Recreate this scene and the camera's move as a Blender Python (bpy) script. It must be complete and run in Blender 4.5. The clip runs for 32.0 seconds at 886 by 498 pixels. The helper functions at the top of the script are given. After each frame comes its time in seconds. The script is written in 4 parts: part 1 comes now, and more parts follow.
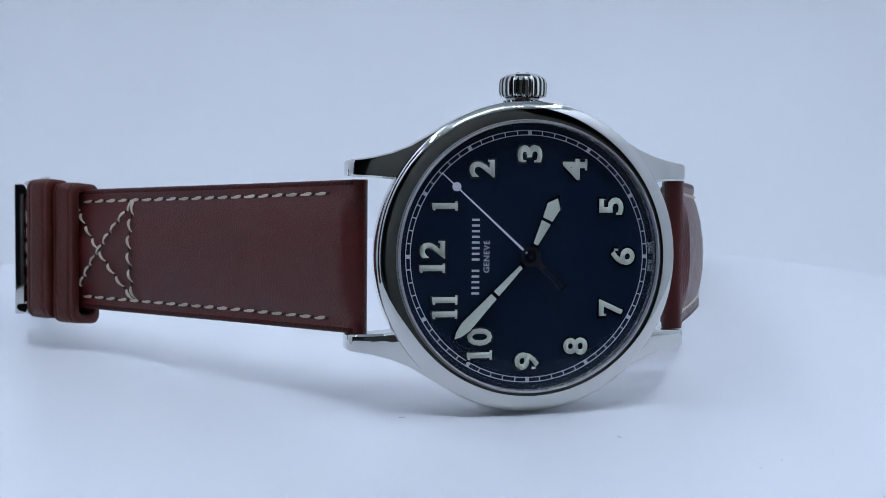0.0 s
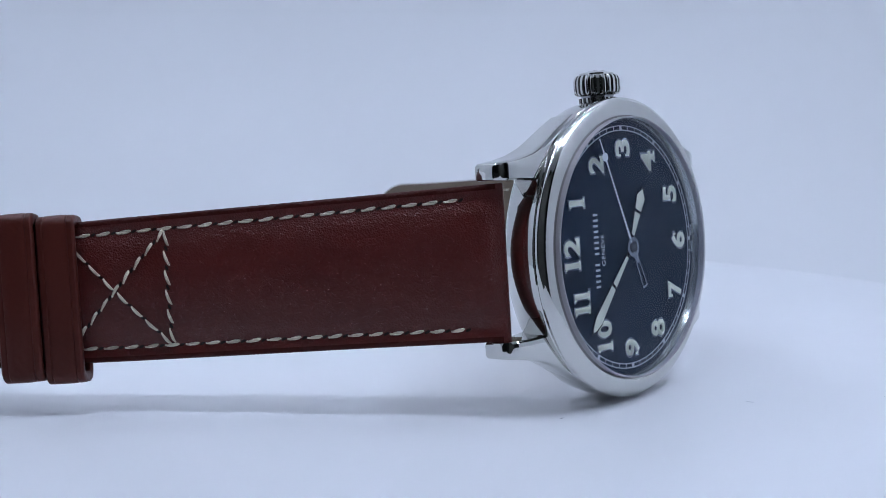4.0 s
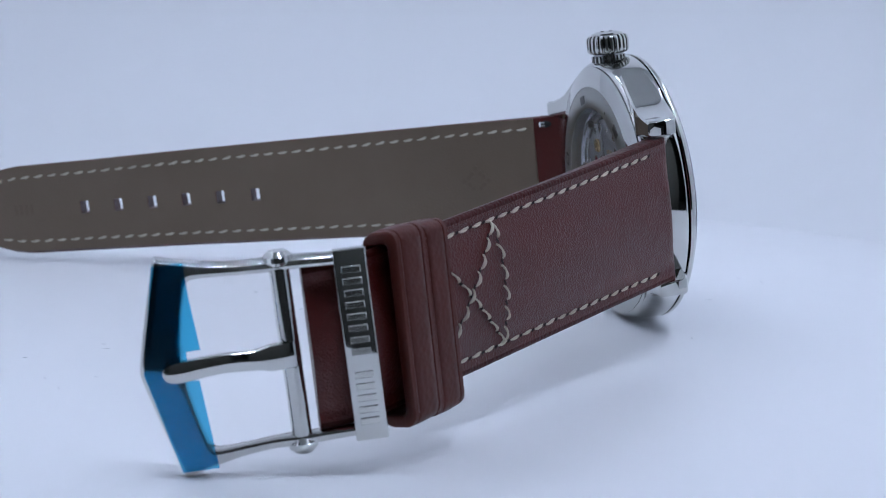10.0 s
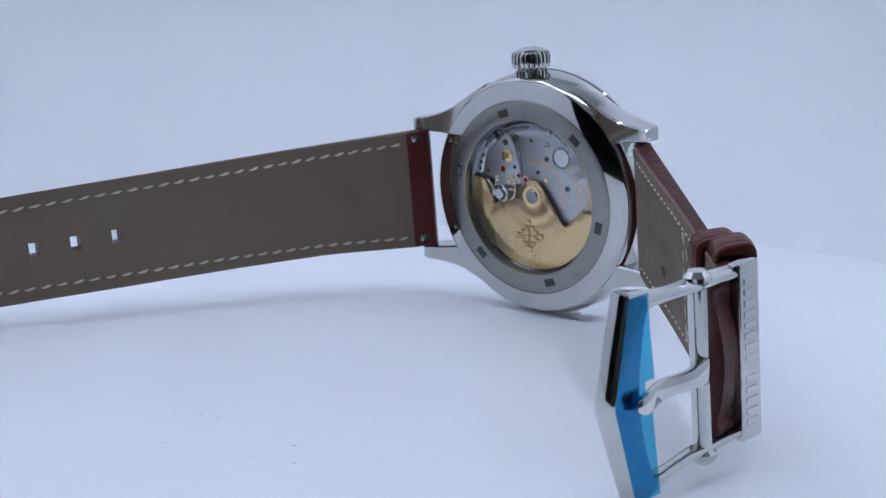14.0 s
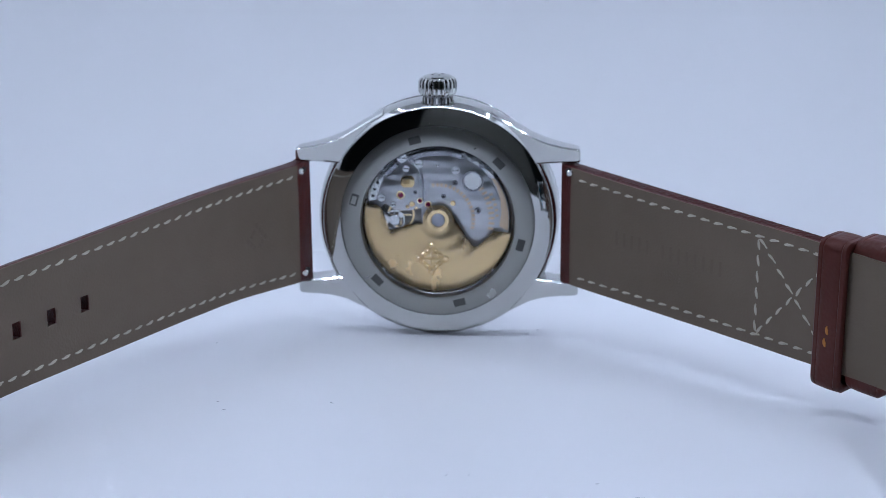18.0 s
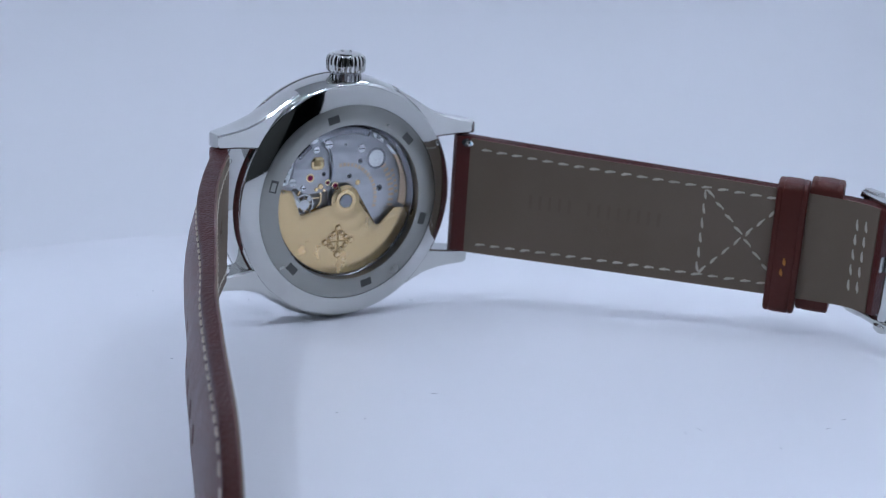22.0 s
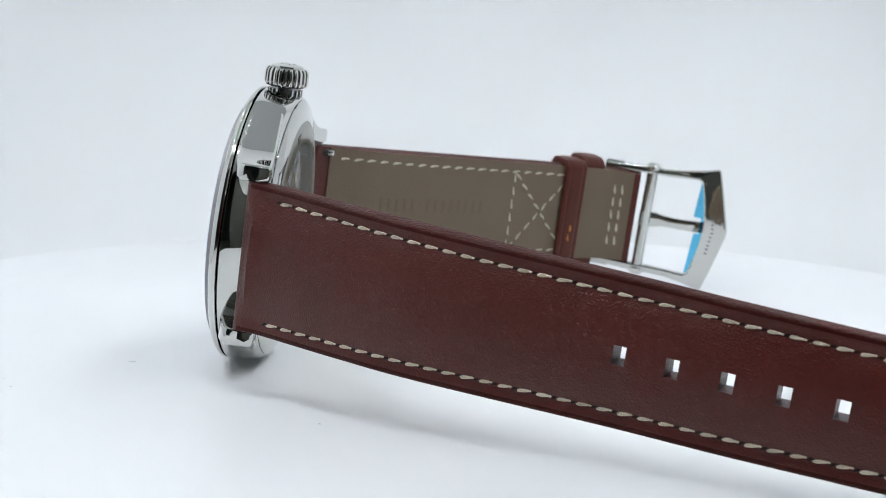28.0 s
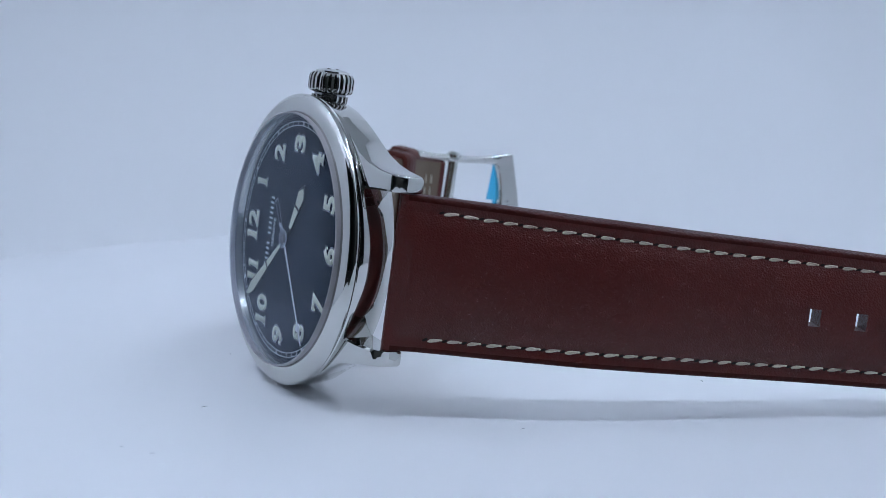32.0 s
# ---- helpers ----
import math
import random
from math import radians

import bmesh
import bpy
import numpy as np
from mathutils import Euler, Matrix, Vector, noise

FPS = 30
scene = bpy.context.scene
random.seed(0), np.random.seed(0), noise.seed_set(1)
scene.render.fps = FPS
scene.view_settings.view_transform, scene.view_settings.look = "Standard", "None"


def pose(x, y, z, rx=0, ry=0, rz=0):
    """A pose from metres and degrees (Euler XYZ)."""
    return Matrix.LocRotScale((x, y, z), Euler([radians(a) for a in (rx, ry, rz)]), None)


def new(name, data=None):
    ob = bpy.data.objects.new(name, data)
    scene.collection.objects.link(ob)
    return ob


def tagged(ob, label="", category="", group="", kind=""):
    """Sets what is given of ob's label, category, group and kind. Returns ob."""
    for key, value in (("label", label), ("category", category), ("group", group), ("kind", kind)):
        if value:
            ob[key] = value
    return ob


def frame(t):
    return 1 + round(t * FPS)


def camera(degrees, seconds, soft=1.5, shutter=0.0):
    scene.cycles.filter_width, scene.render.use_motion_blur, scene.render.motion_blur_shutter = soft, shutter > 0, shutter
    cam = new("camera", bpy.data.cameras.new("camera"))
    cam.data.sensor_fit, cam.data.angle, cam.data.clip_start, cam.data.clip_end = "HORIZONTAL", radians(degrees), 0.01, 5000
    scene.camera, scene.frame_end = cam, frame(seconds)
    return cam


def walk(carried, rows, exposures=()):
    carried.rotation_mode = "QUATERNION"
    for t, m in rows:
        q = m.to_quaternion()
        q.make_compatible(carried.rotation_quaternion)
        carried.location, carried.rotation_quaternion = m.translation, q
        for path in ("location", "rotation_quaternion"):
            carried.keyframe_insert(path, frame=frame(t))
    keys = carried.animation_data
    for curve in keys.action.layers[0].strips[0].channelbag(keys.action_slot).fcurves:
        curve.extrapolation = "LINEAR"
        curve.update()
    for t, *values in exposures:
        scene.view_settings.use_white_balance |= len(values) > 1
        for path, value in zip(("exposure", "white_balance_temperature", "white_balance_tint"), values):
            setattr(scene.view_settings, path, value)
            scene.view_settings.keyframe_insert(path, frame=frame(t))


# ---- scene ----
LENS = 34.07
cam = camera(LENS, 32.0, soft=0.4)
cam.data.dof.use_dof, cam.data.dof.focus_distance, cam.data.dof.aperture_fstop = True, 0.2, 55.0
# Slow drift of the held camera: seconds, eye in metres, yaw, pitch and roll in degrees
TURN = [
    (0, 9.82), (0.5, 14.31), (1, 18.85), (1.5, 23.30), (2, 27.77), (2.5, 32.31), (4.5, 50.13), (5, 54.65), (5.5, 59.10), (6, 63.48), (6.5, 68.06), (7, 72.63), (7.5, 77.09), (8, 81.56), (8.5, 86.01), (9, 90.50), (9.5, 94.98), (10, 99.49), (10.5, 103.97), (11, 108.45), (11.5, 112.94), (12, 117.41), (12.5, 121.83), (13, 126.31), (13.5, 130.88), (14, 135.35), (14.5, 139.96), (16.5, 157.85), (17, 162.34), (17.5, 166.75), (18, 171.28), (18.5, 175.77), (19, 180.19), (19.5, 184.69), (20, 189.16), (20.5, 193.63), (21, 198.15), (21.5, 202.57), (22, 207.08), (22.5, 211.70), (23, 216.12), (23.5, 220.60), (24, 225.04), (24.5, 229.52), (25, 233.94), (25.5, 238.33), (27.5, 256.54), (28, 260.90), (28.5, 265.32), (29, 269.84), (29.5, 274.35), (30, 278.72), (30.5, 283.27), (31, 287.74), (31.5, 292.23), (32, 296.72)
]
PATH = [
    (0, -0.00108, -0.22741, 0.05460, 0.507, -9.273, 1.013),
    (0.5, -0.00129, -0.22714, 0.05426, 0.501, -9.210, 0.951),
    (1, -0.00152, -0.22666, 0.05394, 0.449, -9.187, 0.958),
    (1.5, -0.00137, -0.22632, 0.05370, 0.387, -9.124, 0.968),
    (2, -0.00102, -0.22587, 0.05355, 0.338, -9.037, 0.954),
    (2.5, -0.00075, -0.22542, 0.05330, 0.326, -8.962, 0.941),
    (4.5, 0.00083, -0.22522, 0.05114, 0.685, -8.345, 0.970),
    (5, 0.00142, -0.22554, 0.05115, 0.789, -8.267, 0.939),
    (5.5, 0.00225, -0.22637, 0.05101, 1.018, -8.117, 0.811),
    (6, 0.00275, -0.22697, 0.05214, 1.243, -8.545, 0.759),
    (6.5, 0.00210, -0.22685, 0.05281, 1.134, -9.042, 0.761),
    (7, 0.00112, -0.22650, 0.05318, 0.903, -9.399, 0.823),
    (7.5, 0.00072, -0.22628, 0.05321, 0.841, -9.598, 0.865),
    (8, 0.00076, -0.22614, 0.05279, 0.893, -9.761, 0.904),
    (8.5, 0.00094, -0.22568, 0.05257, 0.949, -10.085, 0.864),
    (9, 0.00100, -0.22584, 0.05261, 0.946, -10.277, 0.845),
    (9.5, 0.00093, -0.22623, 0.05288, 0.886, -10.349, 0.827),
    (10, 0.00079, -0.22648, 0.05304, 0.791, -10.290, 0.877),
    (10.5, 0.00080, -0.22666, 0.05299, 0.726, -10.164, 0.905),
    (11, 0.00096, -0.22667, 0.05297, 0.736, -10.147, 0.826),
    (11.5, 0.00120, -0.22655, 0.05310, 0.728, -10.217, 0.808),
    (12, 0.00160, -0.22703, 0.05349, 0.658, -10.215, 0.737),
    (12.5, 0.00191, -0.22733, 0.05381, 0.575, -10.070, 0.674),
    (13, 0.00154, -0.22755, 0.05399, 0.415, -9.911, 0.697),
    (13.5, 0.00042, -0.22792, 0.05385, 0.123, -9.760, 0.821),
    (14, -0.00091, -0.22802, 0.05329, -0.210, -9.589, 0.947),
    (14.5, -0.00213, -0.22830, 0.05290, -0.522, -9.470, 1.014),
    (16.5, -0.00288, -0.22865, 0.05431, -0.939, -8.911, 1.482),
    (17, -0.00273, -0.22826, 0.05426, -0.932, -8.770, 1.461),
    (17.5, -0.00231, -0.22751, 0.05444, -0.869, -8.708, 1.355),
    (18, -0.00209, -0.22702, 0.05471, -0.811, -8.788, 1.279),
    (18.5, -0.00173, -0.22647, 0.05521, -0.686, -9.089, 1.125),
    (19, -0.00117, -0.22590, 0.05599, -0.494, -9.519, 0.888),
    (19.5, -0.00078, -0.22562, 0.05666, -0.356, -9.862, 0.767),
    (20, -0.00046, -0.22556, 0.05706, -0.309, -9.975, 0.754),
    (20.5, -0.00026, -0.22566, 0.05712, -0.352, -9.996, 0.804),
    (21, -0.00025, -0.22560, 0.05714, -0.423, -10.114, 0.836),
    (21.5, -0.00032, -0.22559, 0.05666, -0.539, -10.114, 0.907),
    (22, -0.00094, -0.22549, 0.05548, -0.778, -9.863, 0.990),
    (22.5, -0.00179, -0.22561, 0.05369, -1.063, -9.406, 1.057),
    (23, -0.00183, -0.22549, 0.05303, -1.142, -9.201, 1.046),
    (23.5, -0.00130, -0.22535, 0.05303, -0.980, -9.189, 0.954),
    (24, -0.00047, -0.22556, 0.05350, -0.686, -9.207, 0.906),
    (24.5, 0.00040, -0.22591, 0.05406, -0.379, -9.266, 0.891),
    (25, 0.00123, -0.22633, 0.05482, -0.032, -9.415, 0.699),
    (25.5, 0.00164, -0.22657, 0.05551, 0.174, -9.569, 0.578),
    (27.5, 0.00024, -0.22438, 0.05674, 0.054, -9.949, 1.013),
    (28, 0.00065, -0.22465, 0.05702, 0.182, -9.898, 0.994),
    (28.5, 0.00118, -0.22500, 0.05738, 0.423, -9.945, 1.008),
    (29, 0.00141, -0.22524, 0.05736, 0.622, -10.080, 1.095),
    (29.5, 0.00172, -0.22562, 0.05738, 0.825, -10.219, 1.167),
    (30, 0.00228, -0.22625, 0.05762, 1.079, -10.261, 1.128),
    (30.5, 0.00232, -0.22675, 0.05791, 1.216, -10.207, 1.089),
    (31, 0.00225, -0.22716, 0.05810, 1.321, -10.158, 1.002),
    (31.5, 0.00215, -0.22730, 0.05795, 1.392, -10.093, 0.923),
    (32, 0.00206, -0.22737, 0.05770, 1.420, -10.038, 1.037),
]
# gain of the picture: seconds, stops, kelvin, tint
GAIN = [(0, 0.43, 5500, 12), (1, 0.3, 5500, 12), (2, 0.21, 5500, 13), (2.5, 0.25, 5500, 13), (4.5, 0.41, 5490, 16), (5, 0.42, 5490, 16), (6, 0.21, 5490, 16), (7, 0.38, 5490, 16), (8, 0.38, 5490, 16), (9, 0.37, 5490, 16), (10, 0.39, 5490, 16), (11, 0.2, 5490, 16), (12, 0.24, 5490, 16), (13, 0.33, 5490, 16), (14, 0.37, 5490, 16), (17, 0.42, 5475, 16), (18, 0.39, 5475, 16), (19, 0.39, 5475, 16), (20, 0.35, 5475, 16), (21, 0.31, 5475, 16), (22, 0.31, 5475, 16), (23, 0.28, 5475, 16), (24, 0.33, 5475, 16), (25, 0.18, 5475, 16), (25.5, 0.18, 5475, 16), (27.5, 0.86, 6500, 9), (28, 0.91, 6500, 8), (29, 1.0, 6450, 8), (30, 0.71, 6000, 8), (31, 0.48, 5600, 9), (32, 0.31, 5440, 12)]


def camera_pose(x, y, z, yaw, pitch, roll):
    return pose(x, y, z) @ pose(0, 0, 0, 0, 0, yaw) @ pose(0, 0, 0, 90 + pitch) @ pose(0, 0, 0, 0, 0, roll)


walk(cam, [(t, camera_pose(*v)) for t, *v in PATH], GAIN)

# ---- light: LED strips of a white photo box, standing in a dim room ----
world = bpy.data.worlds.new("world")
scene.world = world
world.use_nodes = True
world.node_tree.nodes["Background"].inputs[0].default_value = (0.9, 0.95, 1.0, 1)
world.node_tree.nodes["Background"].inputs[1].default_value = 0.005


BOX_W, BOX_FRONT, BOX_BACK, BOX_TOP, BOX_FLOOR = 0.21, -0.20, 0.27, 0.36, -0.03


# ---- materials ----
def material(name, color, rough=0.5, metal=0.0, **more):
    m = bpy.data.materials.new(name)
    m.use_nodes = True
    b = m.node_tree.nodes["Principled BSDF"]
    b.inputs["Base Color"].default_value = (*color, 1)
    b.inputs["Roughness"].default_value = rough
    b.inputs["Metallic"].default_value = metal
    for key, value in more.items():
        b.inputs[key.replace("_", " ")].default_value = value
    return m


def node(m, kind, **values):
    n = m.node_tree.nodes.new(kind)
    for key, value in values.items():
        n.inputs[key.replace("_", " ")].default_value = value
    return n


def link(m, a, b):
    m.node_tree.links.new(a, b)


def shader(m):
    return m.node_tree.nodes["Principled BSDF"]


def spread(m, fac, low, high, socket="Base Color"):
    """Blend two colours by fac into a socket."""
    mix = m.node_tree.nodes.new("ShaderNodeMix")
    mix.data_type = "RGBA"
    link(m, fac, mix.inputs[0])
    mix.inputs[6].default_value, mix.inputs[7].default_value = (*low, 1), (*high, 1)
    link(m, mix.outputs[2], shader(m).inputs[socket])
    return mix


def relief(m, height, strength, distance):
    b = node(m, "ShaderNodeBump", Strength=strength, Distance=distance)
    link(m, height, b.inputs["Height"])
    old = shader(m).inputs["Normal"]
    if old.is_linked:
        link(m, old.links[0].from_socket, b.inputs["Normal"])
    link(m, b.outputs[0], old)


def coords(m, kind="Object"):
    return m.node_tree.nodes.new("ShaderNodeTexCoord").outputs[kind]


def noisy(m, scale, detail=4.0, kind="Object"):
    n = node(m, "ShaderNodeTexNoise", Scale=scale, Detail=detail)
    link(m, coords(m, kind), n.inputs["Vector"])
    return n.outputs["Fac"]


def scaled(m, value, low, high, socket):
    r = node(m, "ShaderNodeMapRange")
    r.inputs["To Min"].default_value, r.inputs["To Max"].default_value = low, high
    link(m, value, r.inputs["Value"])
    link(m, r.outputs[0], shader(m).inputs[socket])


def make_steel(name, rough, color=(0.62, 0.62, 0.595)):
    m = material(name, color, rough, 1.0)
    scaled(m, noisy(m, 260), rough * 0.7, rough * 1.4, "Roughness")
    return m


STEEL = make_steel("polished_steel", 0.045)
STEEL_DARK = make_steel("shadowed_steel", 0.2, (0.32, 0.32, 0.33))
BRUSHED = make_steel("brushed_steel", 0.30, (0.33, 0.33, 0.305))
SATIN = make_steel("satin_steel", 0.16, (0.66, 0.66, 0.62))
GOLD = make_steel("gold", 0.17, (0.86, 0.64, 0.33))
GILT = make_steel("gilt_lettering", 0.4, (0.70, 0.54, 0.36))
DARK_GOLD = make_steel("darkened_gold", 0.4, (0.50, 0.36, 0.17))
RIM = make_steel("polished_dark_rim", 0.12, (0.30, 0.32, 0.36))
RUBY = material("ruby", (0.20, 0.012, 0.05), 0.1)
BLUED = material("blued_black", (0.012, 0.016, 0.03), 0.18, 0.7)


def make_leather(name, low, high, grain, rough, bump=0.4, gloss=0.33, deep=0.00018):
    m = material(name, high, rough, 0.0, Specular_IOR_Level=gloss, Specular_Tint=(1.0, 0.91, 0.85, 1))
    spread(m, noisy(m, 90, 6), low, high)
    v = node(m, "ShaderNodeTexVoronoi", Scale=grain)
    link(m, coords(m), v.inputs["Vector"])
    n = noisy(m, grain * 0.8, 5)
    relief(m, v.outputs["Distance"], bump, deep)
    relief(m, n, bump * 0.5, 0.00009)
    relief(m, noisy(m, 170, 3), bump * 0.12, 0.0005)
    scaled(m, noisy(m, 400), rough - 0.08, rough + 0.12, "Roughness")
    return m


LEATHER = make_leather("brown_calf_leather", (0.061, 0.0029, 0.0020), (0.084, 0.0048, 0.0030), 4000, 0.33, 0.58, 0.56, 0.00015)
EDGE = make_leather("burnished_leather_edge", (0.036, 0.0030, 0.0024), (0.052, 0.0055, 0.0040), 2000, 0.42, 0.5, 0.2)
KEEPER = make_leather("keeper_leather", (0.062, 0.0098, 0.0058), (0.086, 0.0160, 0.0100), 1500, 0.42, 0.25)
LINING = make_leather("taupe_lining", (0.148, 0.112, 0.078), (0.175, 0.136, 0.099), 2600, 0.62, 0.2)
THREAD = material("cream_thread", (0.64, 0.57, 0.45), 0.7)
LINING_THREAD = material("dull_cream_thread", (0.52, 0.48, 0.39), 0.75)
ORANGE_THREAD = material("orange_thread", (0.55, 0.22, 0.04), 0.7)
relief(THREAD, noisy(THREAD, 2500), 0.5, 0.0003)

DIAL = material("dark_blue_dial", (0.003, 0.0105, 0.025), 0.5, 0.0, Specular_IOR_Level=0.15)
spread(DIAL, noisy(DIAL, 300, 2), (0.0026, 0.0094, 0.0255), (0.0031, 0.0110, 0.0295))
LUME = material("cream_lume", (0.62, 0.64, 0.52), 0.55)
WHITE_PRINT = material("pale_print", (0.62, 0.64, 0.66), 0.5)
# pale colour that paints the light caught in the crystal's edge
PALE_EDGE = material("pale_crystal_edge", (0.42, 0.40, 0.42), 0.35)
WHITE_HAND = material("white_lacquer", (0.75, 0.76, 0.78), 0.35)
PRICK = material("needle_hole_shade", (0.012, 0.006, 0.005), 0.9)
STAMP = make_leather("pressed_lining", (0.134, 0.101, 0.071), (0.158, 0.122, 0.089), 2600, 0.6, 0.2)
CAVITY = make_steel("shaded_brass_cavity", 0.4, (0.20, 0.185, 0.16))
SLOT_STEEL = make_steel("slot_shade_steel", 0.3, (0.09, 0.09, 0.085))
SLOT = material("slot_shadow_black", (0.02, 0.02, 0.02), 0.6)


def make_glass(name):
    """Clear coated sapphire: lets light straight through, mirrors more and more towards grazing."""
    m = bpy.data.materials.new(name)
    m.use_nodes = True
    t = m.node_tree
    t.nodes.remove(t.nodes["Principled BSDF"])
    clear = t.nodes.new("ShaderNodeBsdfTransparent")
    clear.inputs[0].default_value = (0.985, 0.99, 1.0, 1)
    gloss = t.nodes.new("ShaderNodeBsdfGlossy")
    gloss.inputs["Color"].default_value = (0.76, 0.85, 1.0, 1)
    gloss.inputs["Roughness"].default_value = 0.0
    facing = t.nodes.new("ShaderNodeLayerWeight")
    facing.inputs["Blend"].default_value = 0.5
    bend = t.nodes.new("ShaderNodeMath")
    bend.operation = "POWER"
    bend.inputs[1].default_value = 5.0
    t.links.new(facing.outputs["Facing"], bend.inputs[0])
    amount = t.nodes.new("ShaderNodeMapRange")
    amount.inputs["To Min"].default_value, amount.inputs["To Max"].default_value = 0.008, 0.6
    t.links.new(bend.outputs[0], amount.inputs["Value"])
    mix = t.nodes.new("ShaderNodeMixShader")
    t.links.new(amount.outputs[0], mix.inputs[0])
    t.links.new(clear.outputs[0], mix.inputs[1])
    t.links.new(gloss.outputs[0], mix.inputs[2])
    t.links.new(mix.outputs[0], t.nodes["Material Output"].inputs[0])
    return m


CRYSTAL = make_glass("sapphire_crystal")


def make_film():
    m = bpy.data.materials.new("blue_protective_film")
    m.use_nodes = True
    t = m.node_tree
    t.nodes.remove(t.nodes["Principled BSDF"])
    clear = t.nodes.new("ShaderNodeBsdfTransparent")
    clear.inputs[0].default_value = (0.32, 0.72, 0.90, 1)
    gloss = t.nodes.new("ShaderNodeBsdfGlossy")
    gloss.inputs["Roughness"].default_value = 0.12
    mix = t.nodes.new("ShaderNodeMixShader")
    mix.inputs[0].default_value = 0.05
    t.links.new(clear.outputs[0], mix.inputs[1])
    t.links.new(gloss.outputs[0], mix.inputs[2])
    t.links.new(mix.outputs[0], t.nodes["Material Output"].inputs[0])
    return m


FILM = make_film()

PLATE = material("striped_bridge", (0.55, 0.55, 0.55), 0.36, 1.0)
wave = node(PLATE, "ShaderNodeTexWave", Scale=135.0, Distortion=0.0)
wave.bands_direction = "Z"
link(PLATE, coords(PLATE), wave.inputs["Vector"])
relief(PLATE, wave.outputs["Fac"], 0.24, 0.0003)

ROTOR_GOLD = make_steel("waved_gold", 0.24, (0.82, 0.60, 0.30))
rings = node(ROTOR_GOLD, "ShaderNodeTexWave", Scale=125.0, Distortion=0.0)
rings.wave_type, rings.rings_direction = "RINGS", "Y"
link(ROTOR_GOLD, coords(ROTOR_GOLD), rings.inputs["Vector"])
relief(ROTOR_GOLD, rings.outputs["Fac"], 0.12, 0.0003)

PAPER = material("white_box_sheet", (0.80, 0.81, 0.83), 0.55)
spread(PAPER, noisy(PAPER, 6), (0.78, 0.79, 0.81), (0.82, 0.83, 0.85))
DISC = material("white_turntable_top", (0.80, 0.81, 0.84), 0.34)
spread(DISC, noisy(DISC, 30), (0.785, 0.795, 0.825), (0.81, 0.82, 0.85))
scaled(DISC, noisy(DISC, 120), 0.28, 0.42, "Roughness")
TOP = material("pale_grey_box_top", (0.52, 0.53, 0.53), 0.5)
spread(TOP, noisy(TOP, 8), (0.50, 0.51, 0.51), (0.54, 0.55, 0.55))
FLAP = material("grey_cloth_flap", (0.048, 0.049, 0.042), 0.8)
spread(FLAP, noisy(FLAP, 40), (0.043, 0.044, 0.038), (0.053, 0.054, 0.047))
ROOM = material("dim_room_paint", (0.022, 0.023, 0.022), 0.9)
LED_HOUSING = material("aluminium_strip", (0.7, 0.7, 0.7), 0.4, 0.6)


def diode(strength):
    return material("led_diode", (0.9, 0.9, 0.9), 0.4, 0.0, Emission_Color=(0.93, 0.97, 1.0, 1), Emission_Strength=strength)


LED_FRONT, LED_LEFT, LED_RIGHT = diode(227.0), diode(125.0), diode(153.0)
DUST = material("dust_fibre", (0.25, 0.26, 0.3), 0.9)


# ---- mesh helpers (millimetres in, metres out) ----
MM = 0.001


def part(name, bm, mat, parent, label="", smooth=True, m=None):
    """Link a bmesh, in millimetres, as one mesh under a thing or a part."""
    bmesh.ops.recalc_face_normals(bm, faces=bm.faces)
    bm.transform(Matrix.Scale(MM, 4))
    me = bpy.data.meshes.new(name)
    bm.to_mesh(me)
    bm.free()
    me.materials.append(mat)
    if smooth:
        for p in me.polygons:
            p.use_smooth = True
        me.set_sharp_from_angle(angle=radians(32))
    ob = new(name, me)
    ob.parent = parent
    if m is not None:
        ob.matrix_basis = m
    if label:
        ob["label"] = label
    return ob


def again(ob, m, parent=None):
    """Another object on the same mesh."""
    o = ob.copy()
    scene.collection.objects.link(o)
    o.matrix_basis = m
    if parent is not None:
        o.parent = parent
    return o


def mm(x, y, z):
    return Matrix.Translation((x * MM, y * MM, z * MM))


def sheet(bm, rows, close_u=False, close_v=False):
    """Quads over a grid of points."""
    vs = [[bm.verts.new(p) for p in row] for row in rows]
    nu, nv = len(vs), len(vs[0])
    for i in range(nu if close_u else nu - 1):
        for j in range(nv if close_v else nv - 1):
            a, b = vs[i][j], vs[i][(j + 1) % nv]
            c, d = vs[(i + 1) % nu][(j + 1) % nv], vs[(i + 1) % nu][j]
            if len({a, b, c, d}) == 4:
                bm.faces.new((a, b, c, d))
    return vs


def lathe(profile, steps=96, closed=True):
    """Turn (radius, depth) pairs about the watch's axis."""
    bm = bmesh.new()
    rows = [[(r * math.cos(a), y, r * math.sin(a)) for r, y in profile] for a in (2 * math.pi * k / steps for k in range(steps))]
    sheet(bm, rows, close_u=True, close_v=closed)
    bmesh.ops.remove_doubles(bm, verts=bm.verts, dist=1e-5)
    return bm


def block(x0, x1, y0, y1, z0, z1, bevel=0.0, segments=2):
    bm = bmesh.new()
    bmesh.ops.create_cube(bm, size=1.0)
    bm.transform(Matrix.Translation(((x0 + x1) / 2, (y0 + y1) / 2, (z0 + z1) / 2)) @ Matrix.Diagonal((x1 - x0, y1 - y0, z1 - z0, 1)))
    if bevel:
        bmesh.ops.bevel(bm, geom=list(bm.edges), offset=bevel, segments=segments, affect="EDGES", profile=0.5)
    return bm


